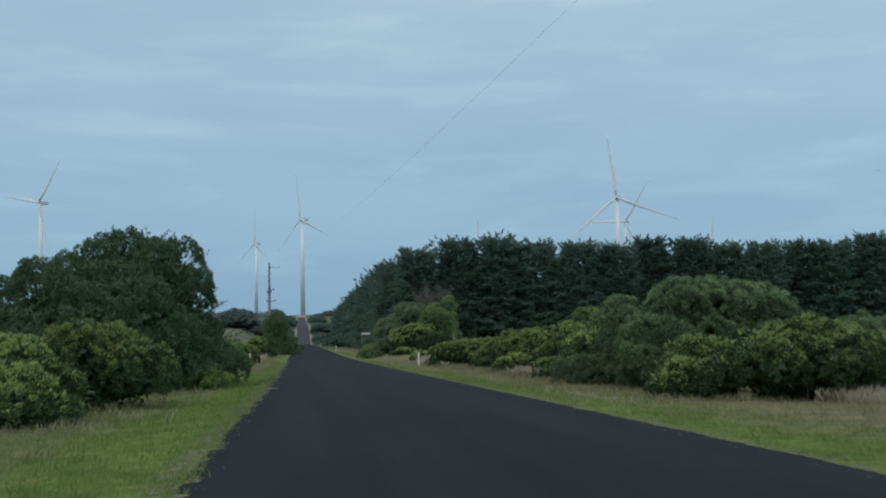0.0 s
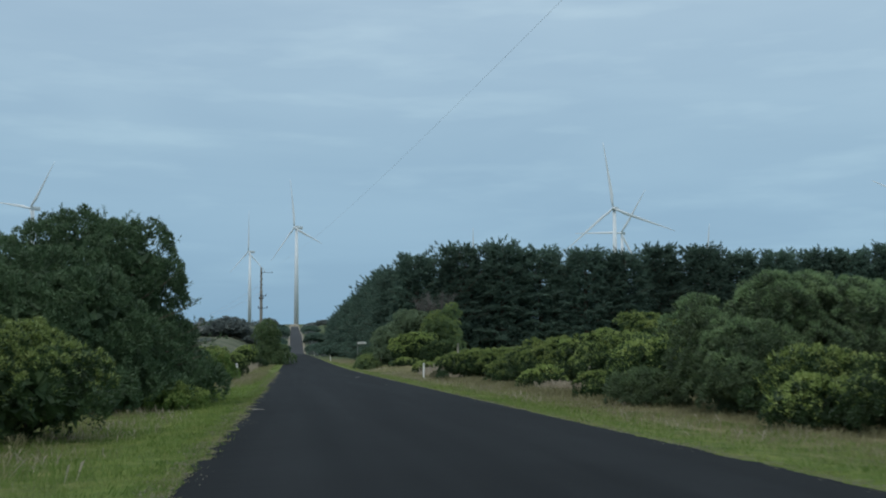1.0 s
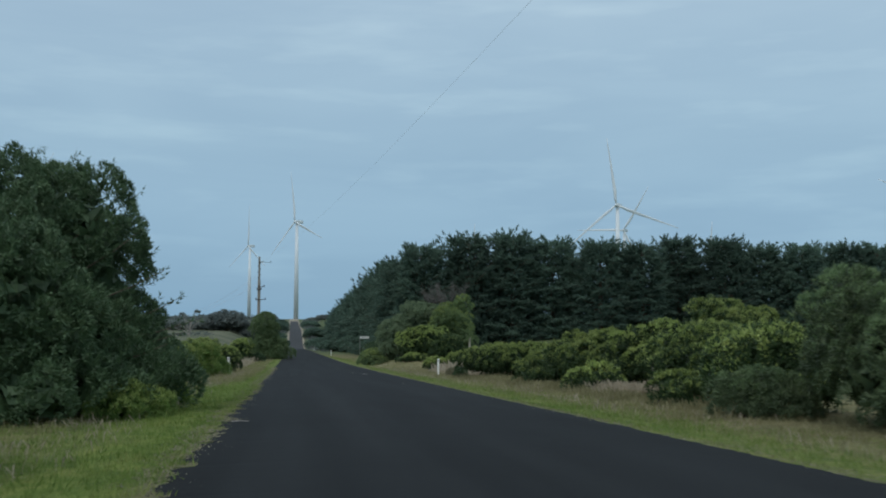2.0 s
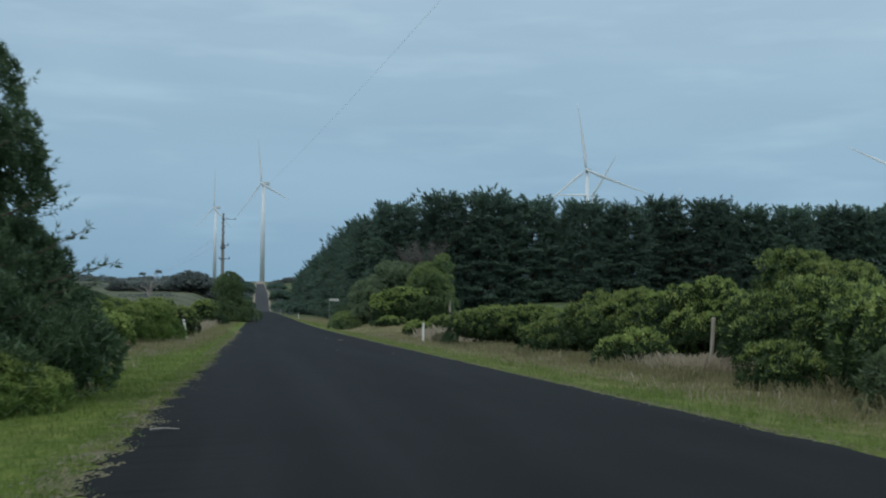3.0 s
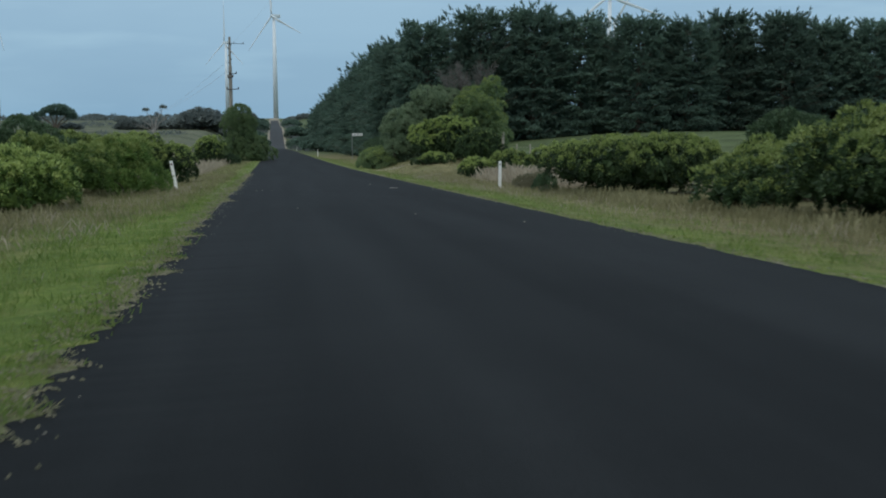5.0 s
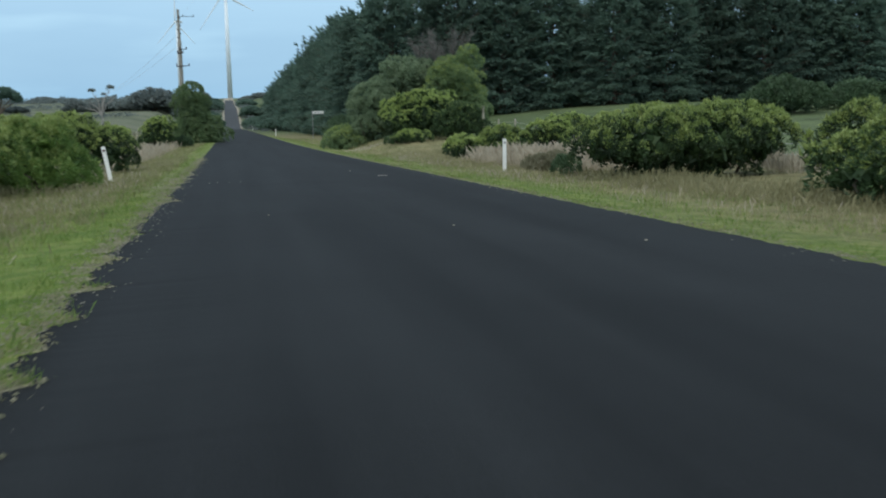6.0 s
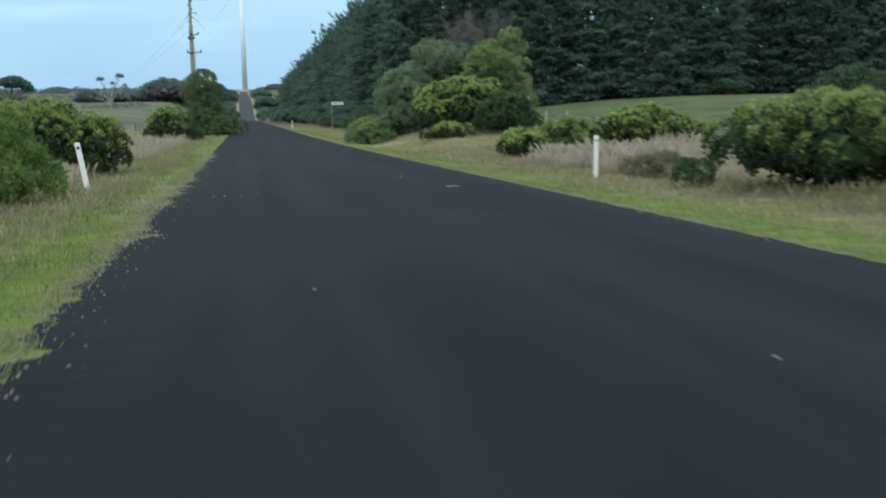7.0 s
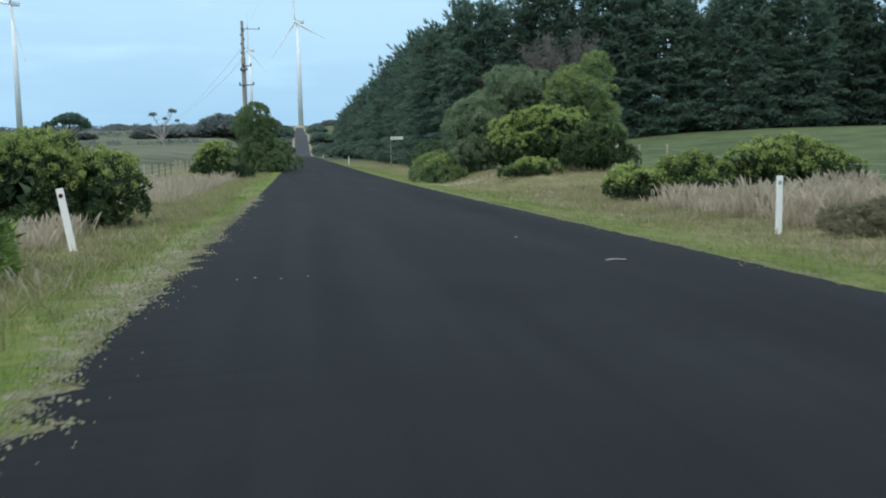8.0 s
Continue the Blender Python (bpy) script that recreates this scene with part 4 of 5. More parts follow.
    sp = np.array([np.r_[q[:3] + q[3:6] * q[6] * t + r.normal(size=3) * (0.24 - 0.21 * t), unit(q[3:6] + (0.55 - 0.45 * t) * r.normal(size=3))]
                   for q in lead for t in np.linspace(0, 1, 9)])
    fronds.append(leaves(sp[:, :3], sp[:, 3:], 0.6, 0.13, 5, 0.2, r, 1.0))
    # shaded foliage near the trunk closes the crown
    for k, reach, long, broad in ((520, 0.62, 1.1, 0.5), (int(520 * min(1.0, fine + 0.1)), 0.76, 0.8, 0.3)):
        a, u = r.uniform(0, 2 * math.pi, k), r.uniform(0.0, 0.93, k)
        q = radius * reach * np.sqrt(1 - 0.88 * u**2.2) * np.sqrt(r.uniform(0.2, 1, k))
        deep = np.stack([np.cos(a) * q, np.sin(a) * q, u * height, np.cos(a), np.sin(a), np.full(k, 0.1)], 1)
        fronds.append(leaves(deep[:, :3], deep[:, 3:], long, broad, 5, 0.6, r, 0.6))
    part_mesh("crown", quads_mesh("crown", np.concatenate(fronds), M_CYPRESS), ob)
    return ob


models = [cypress("cypress", 16.0, 5.6, 71), cypress("cypress", 16.0, 6.0, 72), cypress("cypress", 16.0, 5.3, 73)]
rough_model = cypress("cypress", 16.0, 5.4, 74, 0.3)
spots = []
r = np.random.default_rng(75)
for i in range(16):  # across the paddock
    x = 17.5 + i * 6.3 + r.uniform(-0.8, 0.8)
    y = 181.0 - 0.13 * (x - 18) + r.uniform(-1.8, 1.8)
    top = (12.6, 14.2, 14.6, 13.7)[i] if i < 4 else 13.5 + r.uniform(-1.0, 0.8)
    spots.append((x, y, top, x > 75))
LINE = [(180, 11.6), (230, 10.0), (270, 9.4), (350, 7.0), (450, 2.6), (480, 0.5)]
for i in range(33):  # back along the road
    y = 188.0 + i * 8.6 + r.uniform(-2.0, 2.0)
    top = float(np.interp(y, *zip(*LINE))) + r.uniform(-1.0, 0.5)
    spots.append((15.4 + r.uniform(-0.9, 0.9), y, top, i > 7))
for i in range(10):  # a second, staggered row behind
    x = 25.5 + i * 8.0 + r.uniform(-0.8, 0.8)
    spots.append((x, 188.5 - 0.13 * (x - 18) + r.uniform(-1, 1), 11.4 + r.uniform(-0.8, 0.8), True))
used = False
for k, (x, y, top, behind) in enumerate(spots):
    g = ground_z(x, y)
    s = (top - g) / 16.3
    w = max(s, 0.95) * r.uniform(0.95, 1.1)
    m = Matrix.LocRotScale((x, y, g), Euler((0, 0, r.uniform(0, 6.28))), (w, w, s))
    if k < 3:
        models[k].matrix_basis = m
    elif behind and not used:
        rough_model.matrix_basis, used = m, True
    else:
        copy_thing(rough_model if behind else models[k % 3], m).matrix_basis = m


# ---- far trees ----
def far_tree(height, radius, seed, label, mat):
    r = np.random.default_rng(seed)
    lobes = [(0, 0, height * 0.55, radius * 0.8, radius * 0.8, height * 0.42)]
    for i in range(6):
        a = i * 1.05 + r.uniform(-0.3, 0.3)
        lobes.append((math.cos(a) * radius * 0.6, math.sin(a) * radius * 0.6, height * r.uniform(0.2, 0.5), radius * 0.5, radius * 0.5, height * 0.32))
    ob = thing("far_tree", pose(0, 0, 0), label, "tree", "far trees")
    bm = bmesh.new()
    for q in lobes[:5]:
        tube(bm, [(0, 0, -0.5), (q[0] * 0.3, q[1] * 0.3, q[2] * 0.5), q[:3]], [0.3, 0.2, 0.06], 6)
    part("trunk", bm, M_BARK, ob)
    part_mesh("crown", quads_mesh("crown", lobed_crown(lobes, 0.8, 1.1, 0.55, r, 0.6, -0.5, bough=0)[0], mat), ob)
    return ob


ft = [far_tree(10, 6.5, 81, "far rounded tree on the plain, hazed grey-green", M_FAR_HAZED), far_tree(8, 7.5, 82, "far spreading tree on the plain, hazed grey-green", M_FAR_HAZED),
      far_tree(9, 6.0, 84, "dark green tree beside the far road", M_CYPRESS)]
far_spots = [(-78, 426, 0.34), (-69, 424, 0.36), (9.5, 330, 0.5), (10.5, 380, 0.6), (-9.5, 380, 0.5), (-10, 420, 0.6), (10.5, 450, 0.7), (10.5, 520, 0.7), (10, 610, 0.7),
             (-10.5, 650, 0.7), (10, 720, 0.7), (-10, 760, 0.7), (11, 790, 0.7), (-11, 830, 0.7), (12, 850, 0.7), (-11, 520, 0.8), (-12, 580, 0.8), (24, 900, 0.8), (-22, 905, 0.8)]
r = np.random.default_rng(82)
far_spots += [(-55 + 4.2 * i, 430 + r.uniform(-14, 14), (0.3 + 0.5 * min(1, i / 5) * r.uniform(0.35, 1.15)) * (1.25 if 6 <= i <= 8 else 1.0)) for i in range(11)]
far_spots += [(-260 + 21 * i + r.uniform(-8, 8), 640 + r.uniform(-50, 60), r.uniform(0.16, 0.3)) for i in range(11)]
far_spots += [(-150 + 24 * i + r.uniform(-8, 8), 960 + r.uniform(-40, 60), r.uniform(0.5, 0.8)) for i in range(14)]
r = np.random.default_rng(83)
far_spots = [q for q in far_spots if abs(q[0]) > 9.2]
for k, (x, y, s) in enumerate(far_spots):
    m = Matrix.LocRotScale((x, y, ground_z(x, y)), Euler((0, 0, r.uniform(0, 6.28))), (s * 1.45, s * 1.3, s * r.uniform(0.65, 0.95)))
    if k < 3:
        ft[k].matrix_basis = m
    else:
        copy_thing(ft[2] if abs(x) < 14 else ft[k % 2], m).matrix_basis = m


def umbrella_tree():
    """A wind-shaped tree on forked stems, with flat layers of foliage."""
    r = np.random.default_rng(86)
    x0, y0 = -73.5, 420.0
    lobes = [(1.2, 0, 6.9, 3.8, 3.0, 1.5), (-2.0, 0.3, 6.3, 2.6, 2.4, 1.0), (4.6, 0, 5.6, 2.2, 2.0, 1.2), (-5.0, 0, 5.2, 2.4, 1.8, 0.6), (5.6, 0.2, 4.3, 1.8, 1.6, 0.9), (-6.4, 0.2, 3.7, 1.5, 1.5, 0.6), (1.0, 0.4, 5.4, 2.6, 2.0, 0.7)]
    ob = thing("tree", pose(x0, y0, ground_z(x0, y0)), "far flat-topped dark tree on forked stems above the scrub", "tree", "far trees")
    bm = bmesh.new()
    for q in lobes:
        tube(bm, [(0, 0, -0.5), (q[0] * 0.25, q[1], q[2] * 0.4), (q[0] * 0.75, q[1], q[2] * 0.8), q[:3]], [0.34, 0.26, 0.16, 0.06], 6)
    part("trunk", bm, M_BARK, ob)
    part_mesh("crown", quads_mesh("crown", lobed_crown(lobes, 0.45, 0.5, 0.2, r, 0.6, -0.5, bough=0)[0], M_CYPRESS), ob)


umbrella_tree()


def dead_tree():
    """A bleached trunk that carries two flat tufts of leaves."""
    r = np.random.default_rng(9)
    x0, y0 = -22.0, 235.0
    g = ground_z(x0, y0)
    ob = thing("dead_tree", pose(x0, y0, g) @ Matrix.Diagonal((0.68, 0.68, 0.8, 1.0)), "bleached half-dead tree with two flat tufts of leaves", "tree")
    bm = bmesh.new()
    ends = [(-1.9, 0, 7.6), (2.2, 0.3, 8.2), (-3.0, 0.5, 5.6), (3.3, 0, 6.4), (0.5, 0.5, 6.8), (-3.9, 0, 4.4), (1.4, -0.4, 7.2)]
    tube(bm, [(0, 0, -0.4), (0.15, 0, 1.6), (0, 0, 2.8)], [0.26, 0.2, 0.15], 8)
    for e in ends:
        tube(bm, [(0, 0, 2.6), (e[0] * 0.35, e[1], 2.6 + (e[2] - 2.6) * 0.6), (e[0] * 0.8, e[1], 2.6 + (e[2] - 2.6) * 0.82), e], [0.16, 0.11, 0.07, 0.03], 6)
        for _ in range(9):
            s = r.uniform(0.5, 1.0)
            p = Vector((e[0] * s, e[1], 2.6 + (e[2] - 2.6) * (0.3 + 0.7 * s)))
            q = p + Vector((r.normal() * 0.8, r.normal() * 0.5, abs(r.normal()) * 0.6))
            tube(bm, [p, q], [0.03, 0.01], 4)
    part("trunk", bm, M_DEADWOOD, ob)
    lobes = [(-1.9, 0, 7.7, 0.8, 0.6, 0.24), (2.3, 0.3, 8.3, 0.9, 0.7, 0.26), (3.2, 0.2, 6.5, 0.5, 0.4, 0.1), (-3.0, 0.5, 5.7, 0.5, 0.4, 0.1), (0.5, 0.5, 6.9, 0.4, 0.4, 0.1)]
    part_mesh("crown", quads_mesh("crown", lobed_crown(lobes, 0.2, 0.24, 0.09, r, 0.5, bough=0)[0], M_FAR_HAZED), ob)


dead_tree()


def far_scrub():
    """Low dark scrub in broken lines across the far plain."""
    r = np.random.default_rng(91)
    pts = []
    for y0, x0, x1, count, h in ((330, -150, -24, 90, 1.1), (520, -260, -40, 150, 1.7), (760, -420, -24, 260, 2.8), (820, 30, 420, 160, 3.6), (1000, -560, -30, 260, 4.4)):
        for _ in range(count):
            x = r.uniform(x0, x1)
            if noise.noise((x * 0.02, y0 * 0.1, 5.0)) < -0.12:
                continue
            y = y0 + r.normal() * 9
            pts.append((x, y, ground_z(x, y), h * r.uniform(0.5, 1.1)))
    for _ in range(230):
        y, s = r.uniform(330, 960), r.choice((-1, 1))
        x = s * (7.4 + abs(r.normal()) * 2.2) if y > 430 or s < 0 else s * (8.5 + abs(r.normal()))
        pts.append((x, y, ground_z(x, y), r.uniform(1.0, 2.6)))
    out = []
    for x, y, z, h in pts:
        d = unit(r.normal(size=(32, 3)))
        d[:, 2] = abs(d[:, 2])
        c = np.array([x, y, z]) + d * np.array([h * 1.5, h * 1.1, h * 0.85])
        out.append(leaves(c, unit(d + np.array([0, 0, 0.4])), h * 0.42, h * 0.26, 3, 0.7, r))
    tagged(new("far_scrub", quads_mesh("far_scrub", np.concatenate(out), M_FAR_HAZED)), "low dark scrub scattered over the far plain", "scrub", kind="stuff")


far_scrub()


# ---- wind turbines ----
def turbine(x, y, hub_z, face, spin, blade=36.0, label="white three-bladed wind turbine standing on the plain"):
    g = ground_z(x, y)
    h = hub_z - g
    ob = thing("wind_turbine", pose(x, y, g, 0, 0, face), label, "wind turbine", "wind farm")
    bm = bmesh.new()
    tube(bm, [(0, 0, -1.0), (0, 0, h * 0.5), (0, 0, h - 1.2)], [2.8, 2.3, 1.6], 24)
    part("tower", bm, M_TURBINE, ob, smooth=True)
    bm = bmesh.new()
    box(bm, (0, 2.6, h + 0.2), (3.6, 11.0, 3.8), bevel=0.7)
    part("nacelle", bm, M_TURBINE, ob)
    hub = new("hub")
    bm = bmesh.new()
    tube(bm, [(0, -1.6, 0), (0, -3.0, 0), (0, -4.2, 0), (0, -4.9, 0)], [1.3, 1.5, 1.1, 0.25], 16)
    me = bpy.data.meshes.new("hub")
    bm.to_mesh(me)
    bm.free()
    me.materials.append(M_TURBINE)
    bpy.data.objects.remove(hub)
    hub = part_mesh("hub", me, ob)
    hub.location = (0, 0, h)
    for k in range(3):
        bm = bmesh.new()
        rings = []
        for s in np.linspace(0, 1, 12):
            chord = 1.5 + 1.5 * math.sin(min(1, s / 0.22) * math.pi / 2) - 2.5 * max(0, s - 0.2) / 0.8
            chord = max(chord, 0.3) if s > 0.03 else 1.5
            thick = chord * (0.9 - 0.72 * min(1, s / 0.25)) if s < 0.25 else chord * 0.18
            tw = radians(18 * (1 - s))
            ring = []
            for j in range(10):
                a = 2 * math.pi * j / 10
                u, v = math.cos(a) * chord * 0.5 + 0.2 * chord * (s > 0.1), math.sin(a) * thick * 0.5
                ring.append(bm.verts.new((u * math.cos(tw) - v * math.sin(tw), u * math.sin(tw) + v * math.cos(tw) - 0.6 * s * s, 1.2 + s * blade)))
            rings.append(ring)
        for r0, r1 in zip(rings, rings[1:]):
            for j in range(10):
                bm.faces.new((r0[j], r0[(j + 1) % 10], r1[(j + 1) % 10], r1[j]))
        bm.faces.new(rings[0][::-1])
        bm.faces.new(rings[-1])
        b = part("blade", bm, M_TURBINE, hub, smooth=True)
        b.matrix_basis = Matrix.Translation((0, -3.0, 0)) @ Matrix.Rotation(radians(spin + 120 * k), 4, "Y")
    return ob


turbine(-254, 1100, 116.0, -40, 40, 55)
turbine(2.4, 1258, 113.0, -55, -8, 57)
turbine(-67, 1680, 113.0, -58, 2, 62)
turbine(303, 1000, 110.0, -38, -8, 64)
turbine(402, 1290, 111.5, -38, 32, 60)
turbine(510, 800, 89.5, -38, -62, 55)
turbine(556, 1400, 86.0, -38, 6, 47)
turbine(251, 1500, 88.0, -38, 2, 47)


# ---- roadside furniture ----
def guide_post(x, y, lean_x, lean_y, reflector, label, height=1.1):
    ob = thing("guide_post", pose(x, y, ground_z(x, y), lean_x, lean_y, 0), label, "guide post", "guide posts")
    bm = bmesh.new()
    box(bm, (0, 0, height / 2 - 0.1), (0.125, 0.035, height + 0.2), bevel=0.008)
    part("post_body", bm, M_WHITE, ob)
    bm = bmesh.new()
    made = bmesh.ops.create_cone(bm, cap_ends=True, segments=20, radius1=0.04, radius2=0.036, depth=0.012)["verts"]
    bmesh.ops.transform(bm, matrix=Matrix.Translation((0, -0.021, height - 0.13)) @ Matrix.Rotation(radians(90), 4, "X"), verts=made)
    part("reflector", bm, reflector, ob, "round reflector")
    return ob


guide_post(-5.85, 88.2, -3, -9.5, M_RED, "leaning white guide post with a red reflector")
guide_post(6.92, 88.2, 0, 0.5, M_CLEAR, "upright white guide post with a grey reflector")
guide_post(5.0, 219.0, 0, 0, M_CLEAR, "white guide post at the edge of the far verge")
guide_post(5.0, 371.0, 0, 0, M_CLEAR, "white guide post on the far verge")


def street_sign():
    x, y = 8.45, 190.5
    ob = thing("street_sign", pose(x, y, ground_z(x, y)), "white street name sign on a grey steel post", "street sign")
    bm = bmesh.new()
    tube(bm, [(0, 0, -0.3), (0, 0, 3.5)], [0.045, 0.045], 10)
    part("sign_post", bm, M_STEEL, ob)
    bm = bmesh.new()
    box(bm, (0.72, -0.03, 3.3), (1.38, 0.03, 0.34), bevel=0.008)
    plate = part("sign_plate", bm, M_WHITE, ob, "white sign plate")
    for k, w in enumerate((0.42, 0.30, 0.18)):
        bm = bmesh.new()
        box(bm, (0.36 + k * 0.40 - 0.03 * k, -0.049, 3.3), (w * 0.6, 0.006, 0.07))
        part("lettering", bm, M_INK, plate)


street_sign()


def power_pole(x, y, top, label):
    g = ground_z(x, y)
    h = top - g
    ob = thing("power_pole", pose(x, y, g), label, "power pole")
    bm = bmesh.new()
    tube(bm, [(0, 0, -0.6), (0, 0, h * 0.4), (0, 0, h - 3.4), (0, 0, h - 3.3), (0, 0, h)], [0.25, 0.23, 0.20, 0.15, 0.13], 12)
    part("pole", bm, M_POLE, ob)
    bm = bmesh.new()
    tube(bm, [(-0.15, -0.16, h - 0.75), (1.7, -0.16, h - 0.8)], [0.035, 0.03], 6)
    arm = part("crossarm", bm, M_DARKMETAL, ob)
    for dx in (0.5, 1.6):
        bm = bmesh.new()
        tube(bm, [(dx, -0.16, h - 0.76), (dx, -0.16, h - 0.68), (dx, -0.16, h - 0.58)], [0.03, 0.05, 0.02], 8)
        part("insulator", bm, M_DARKMETAL, arm)
    for dz, lo, hi in ((4.3, -0.1, 0.75), (4.7, -0.3, 0.35), (6.1, -0.45, 0.95)):
        bm = bmesh.new()
        tube(bm, [(lo, -0.26, h - dz), (hi, -0.26, h - dz + 0.05)], [0.06, 0.05], 6)
        brace = part("bracket", bm, M_DARKMETAL, ob)
        for dx in (lo + 0.05, hi - 0.05):
            bm = bmesh.new()
            tube(bm, [(dx, -0.26, h - dz + 0.03), (dx, -0.26, h - dz + 0.18), (dx, -0.26, h - dz + 0.3)], [0.05, 0.08, 0.03], 8)
            part("insulator", bm, M_DARKMETAL, brace)
    for k in range(6):
        bm = bmesh.new()
        box(bm, (0.15 * (-1) ** k, -0.1, h - 0.9 - k * 0.42), (0.14, 0.06, 0.14), bevel=0.01)
        part("cable_clamp", bm, M_DARKMETAL, ob)
    bm = bmesh.new()
    tube(bm, [(0.16, -0.24, h - 5.9), (0.17, -0.26, h * 0.4), (0.17, -0.27, 0.0)], [0.05, 0.05, 0.05], 6)
    part("cable_guard", bm, M_STEEL, ob)
    return ob


power_pole(-6.85, 175.0, 9.55, "weathered timber power pole with dark fittings")
power_pole(8.6, -6.0, 12.6, "weathered timber power pole with dark fittings")


def wire(a, b, sag, label, radius=0.022):
    pts = []
    for s in np.linspace(0, 1, 40):
        p = Vector(a).lerp(Vector(b), s)
        pts.append(p - Vector((0, 0, 4 * sag * s * (1 - s))))
    bm = bmesh.new()
    tube(bm, pts, [radius] * len(pts), 5)
    me = bpy.data.meshes.new("power_line")
    bm.to_mesh(me)
    bm.free()
    me.materials.append(M_WIRE)
    tagged(new("power_line", me), label, "power line", "power lines")


wire((-6.5, 174.8, 8.9), (9.0, -6.0, 12.0), 1.9, "thin overhead power line above the road", 0.004)
for k in range(2):
    wire((-7.0, 174.9, 6.9 - 1.2 * k), (-62.0 - 2 * k, 560.0, 3.8), 3.0, "thin overhead power line across the paddock", 0.014)


def fence_post(x, y, h, rad, lean=0.0):
    ob = thing("fence_post", pose(x, y, ground_z(x, y), lean, lean * 0.6, 0), "weathered grey timber fence post in the grass", "fence post", "fence posts")
    bm = bmesh.new()
    tube(bm, [(0, 0, -0.3), (0.01, 0, h * 0.5), (0, 0.01, h - 0.03), (0, 0.01, h)], [rad, rad * 0.95, rad * 0.92, rad * 0.7], 9)
    part("post_body", bm, M_TIMBER, ob)
    return ob


def picket(x, y, h, lean=0.0):
    """A star picket: three thin steel ribs round a centre."""
    ob = thing("star_picket", pose(x, y, ground_z(x, y), lean, lean * 0.6, 30 * lean), "dark rusty steel picket in a wire fence", "fence post", "fence posts")
    bm = bmesh.new()
    for k in range(3):
        box(bm, (0.016, 0, h / 2 - 0.2), (0.034, 0.012, h + 0.4), Matrix.Rotation(radians(120 * k), 4, "Z"))
    part("post_body", bm, M_DROPPER, ob)


r = np.random.default_rng(31)
right_line = [(15.6 + 0.01 * i, 62.0 + i * 4.4) for i in range(20)]
left_line = [(-13.4, 118.0 + i * 4.2) for i in range(22)]
for line in (right_line, left_line):
    for i, (x, y) in enumerate(line):
        if i % 5 == 3 or i == 14:
            fence_post(x, y, 1.2 + r.uniform(-0.06, 0.08), 0.06, r.uniform(-2, 2))
        else:
            picket(x, y, 1.15 + r.uniform(-0.06, 0.08), r.uniform(-2, 2))
    for z in (0.35, 0.7, 1.02):
        bm = bmesh.new()
        tube(bm, [(x, y, ground_z(x, y) + z) for x, y in line], [0.008] * len(line), 4)
        me = bpy.data.meshes.new("fence_wire")
        bm.to_mesh(me)
        bm.free()
        me.materials.append(M_STEEL)
        tagged(new("fence_wire", me), "thin steel fence wire between timber posts", "fence wire", "fence wires")
fence_post(15.1, 125.5, 2.1, 0.12, 1)
fence_post(10.15, 57.3, 1.5, 0.062, 4)


# ---- grass ----
def tufts(name, label, mat, boxes, height, width, per, seed, keep, lean=0.35, loose=0.06):
    """Grass over stretches (x0, x1, y0, y1, number), thinned by keep(x, y, r)."""
    r = np.random.default_rng(seed)
    out = []
    for x0, x1, y0, y1, count in boxes:
        xs, ys = r.uniform(x0, x1, count), r.uniform(y0, y1, count)
        pts = [(x, y, max(ground_z(x, y) - 0.02, road_z(y) + 0.03 if abs(x) < HALF + 0.1 else -99)) for x, y in zip(xs, ys) if keep(x, y, r)]
        if not pts:
            continue
        p = np.array(pts)
        patch = np.array([0.65 + 0.7 * abs(noise.noise((x * 0.5, y * 0.5, 4.0))) for x, y, _ in pts])
        k = len(p)
        base = p[:, None, :] + r.normal(size=(k, per, 3)) * np.array([loose, loose, 0.0])
        d = unit(np.array([0, 0, 1.0]) + lean * r.normal(size=(k, per, 3)) * np.array([1, 1, 0.2]))
        ln = (height * patch[:, None] * r.uniform(0.5, 1.3, (k, per)))[..., None]
        side = unit(np.cross(d, r.normal(size=(k, per, 3)))) * width * 0.5
        mid = base + d * ln * 0.6
        tip = base + d * ln + np.stack([r.normal(size=(k, per)) * 0.2, r.normal(size=(k, per)) * 0.2, np.zeros((k, per))], -1) * ln
        out.append(np.stack([base - side * 0.8, base + side * 0.8, mid * 0.35 + tip * 0.65 + side * 0.5, tip], 2).reshape(-1, 4, 3))
    tagged(new(name, quads_mesh(name, np.concatenate(out), mat)), label, "grass", kind="stuff")


def verge_keep(x, y, r):
    a = abs(x)
    edge = smooth_step(-0.05, 0.4, a - seal(y, x) + 0.25 * noise.noise((x * 2.2, y * 1.7, 2.0)) + 0.2 * noise.noise((x * 6, y * 5, 4.0)))
    thin = 0.2 * smooth_step(26, 44, y) if x > 0 else 0.2 * smooth_step(80, 92, y)
    return r.uniform() < edge * (1 - thin) and noise.noise((x * 0.6, y * 0.6, 7.0)) > -0.45 + thin


def dry_keep(x, y, r):
    if 86.6 < y < 88.4 and (abs(x + 5.9) < 0.3 or abs(x - 6.9) < 0.3):
        return False
    a = abs(x) + 1.4 * noise.noise((x * 0.4, y * 0.4, 1.0)) - (1.5 - 0.9 * smooth_step(26, 44, y) if x > 0 else 0.2 - 2.2 * smooth_step(52, 84, y))
    return r.uniform() < 0.12 + smooth_step(5.0, 7.0, a)


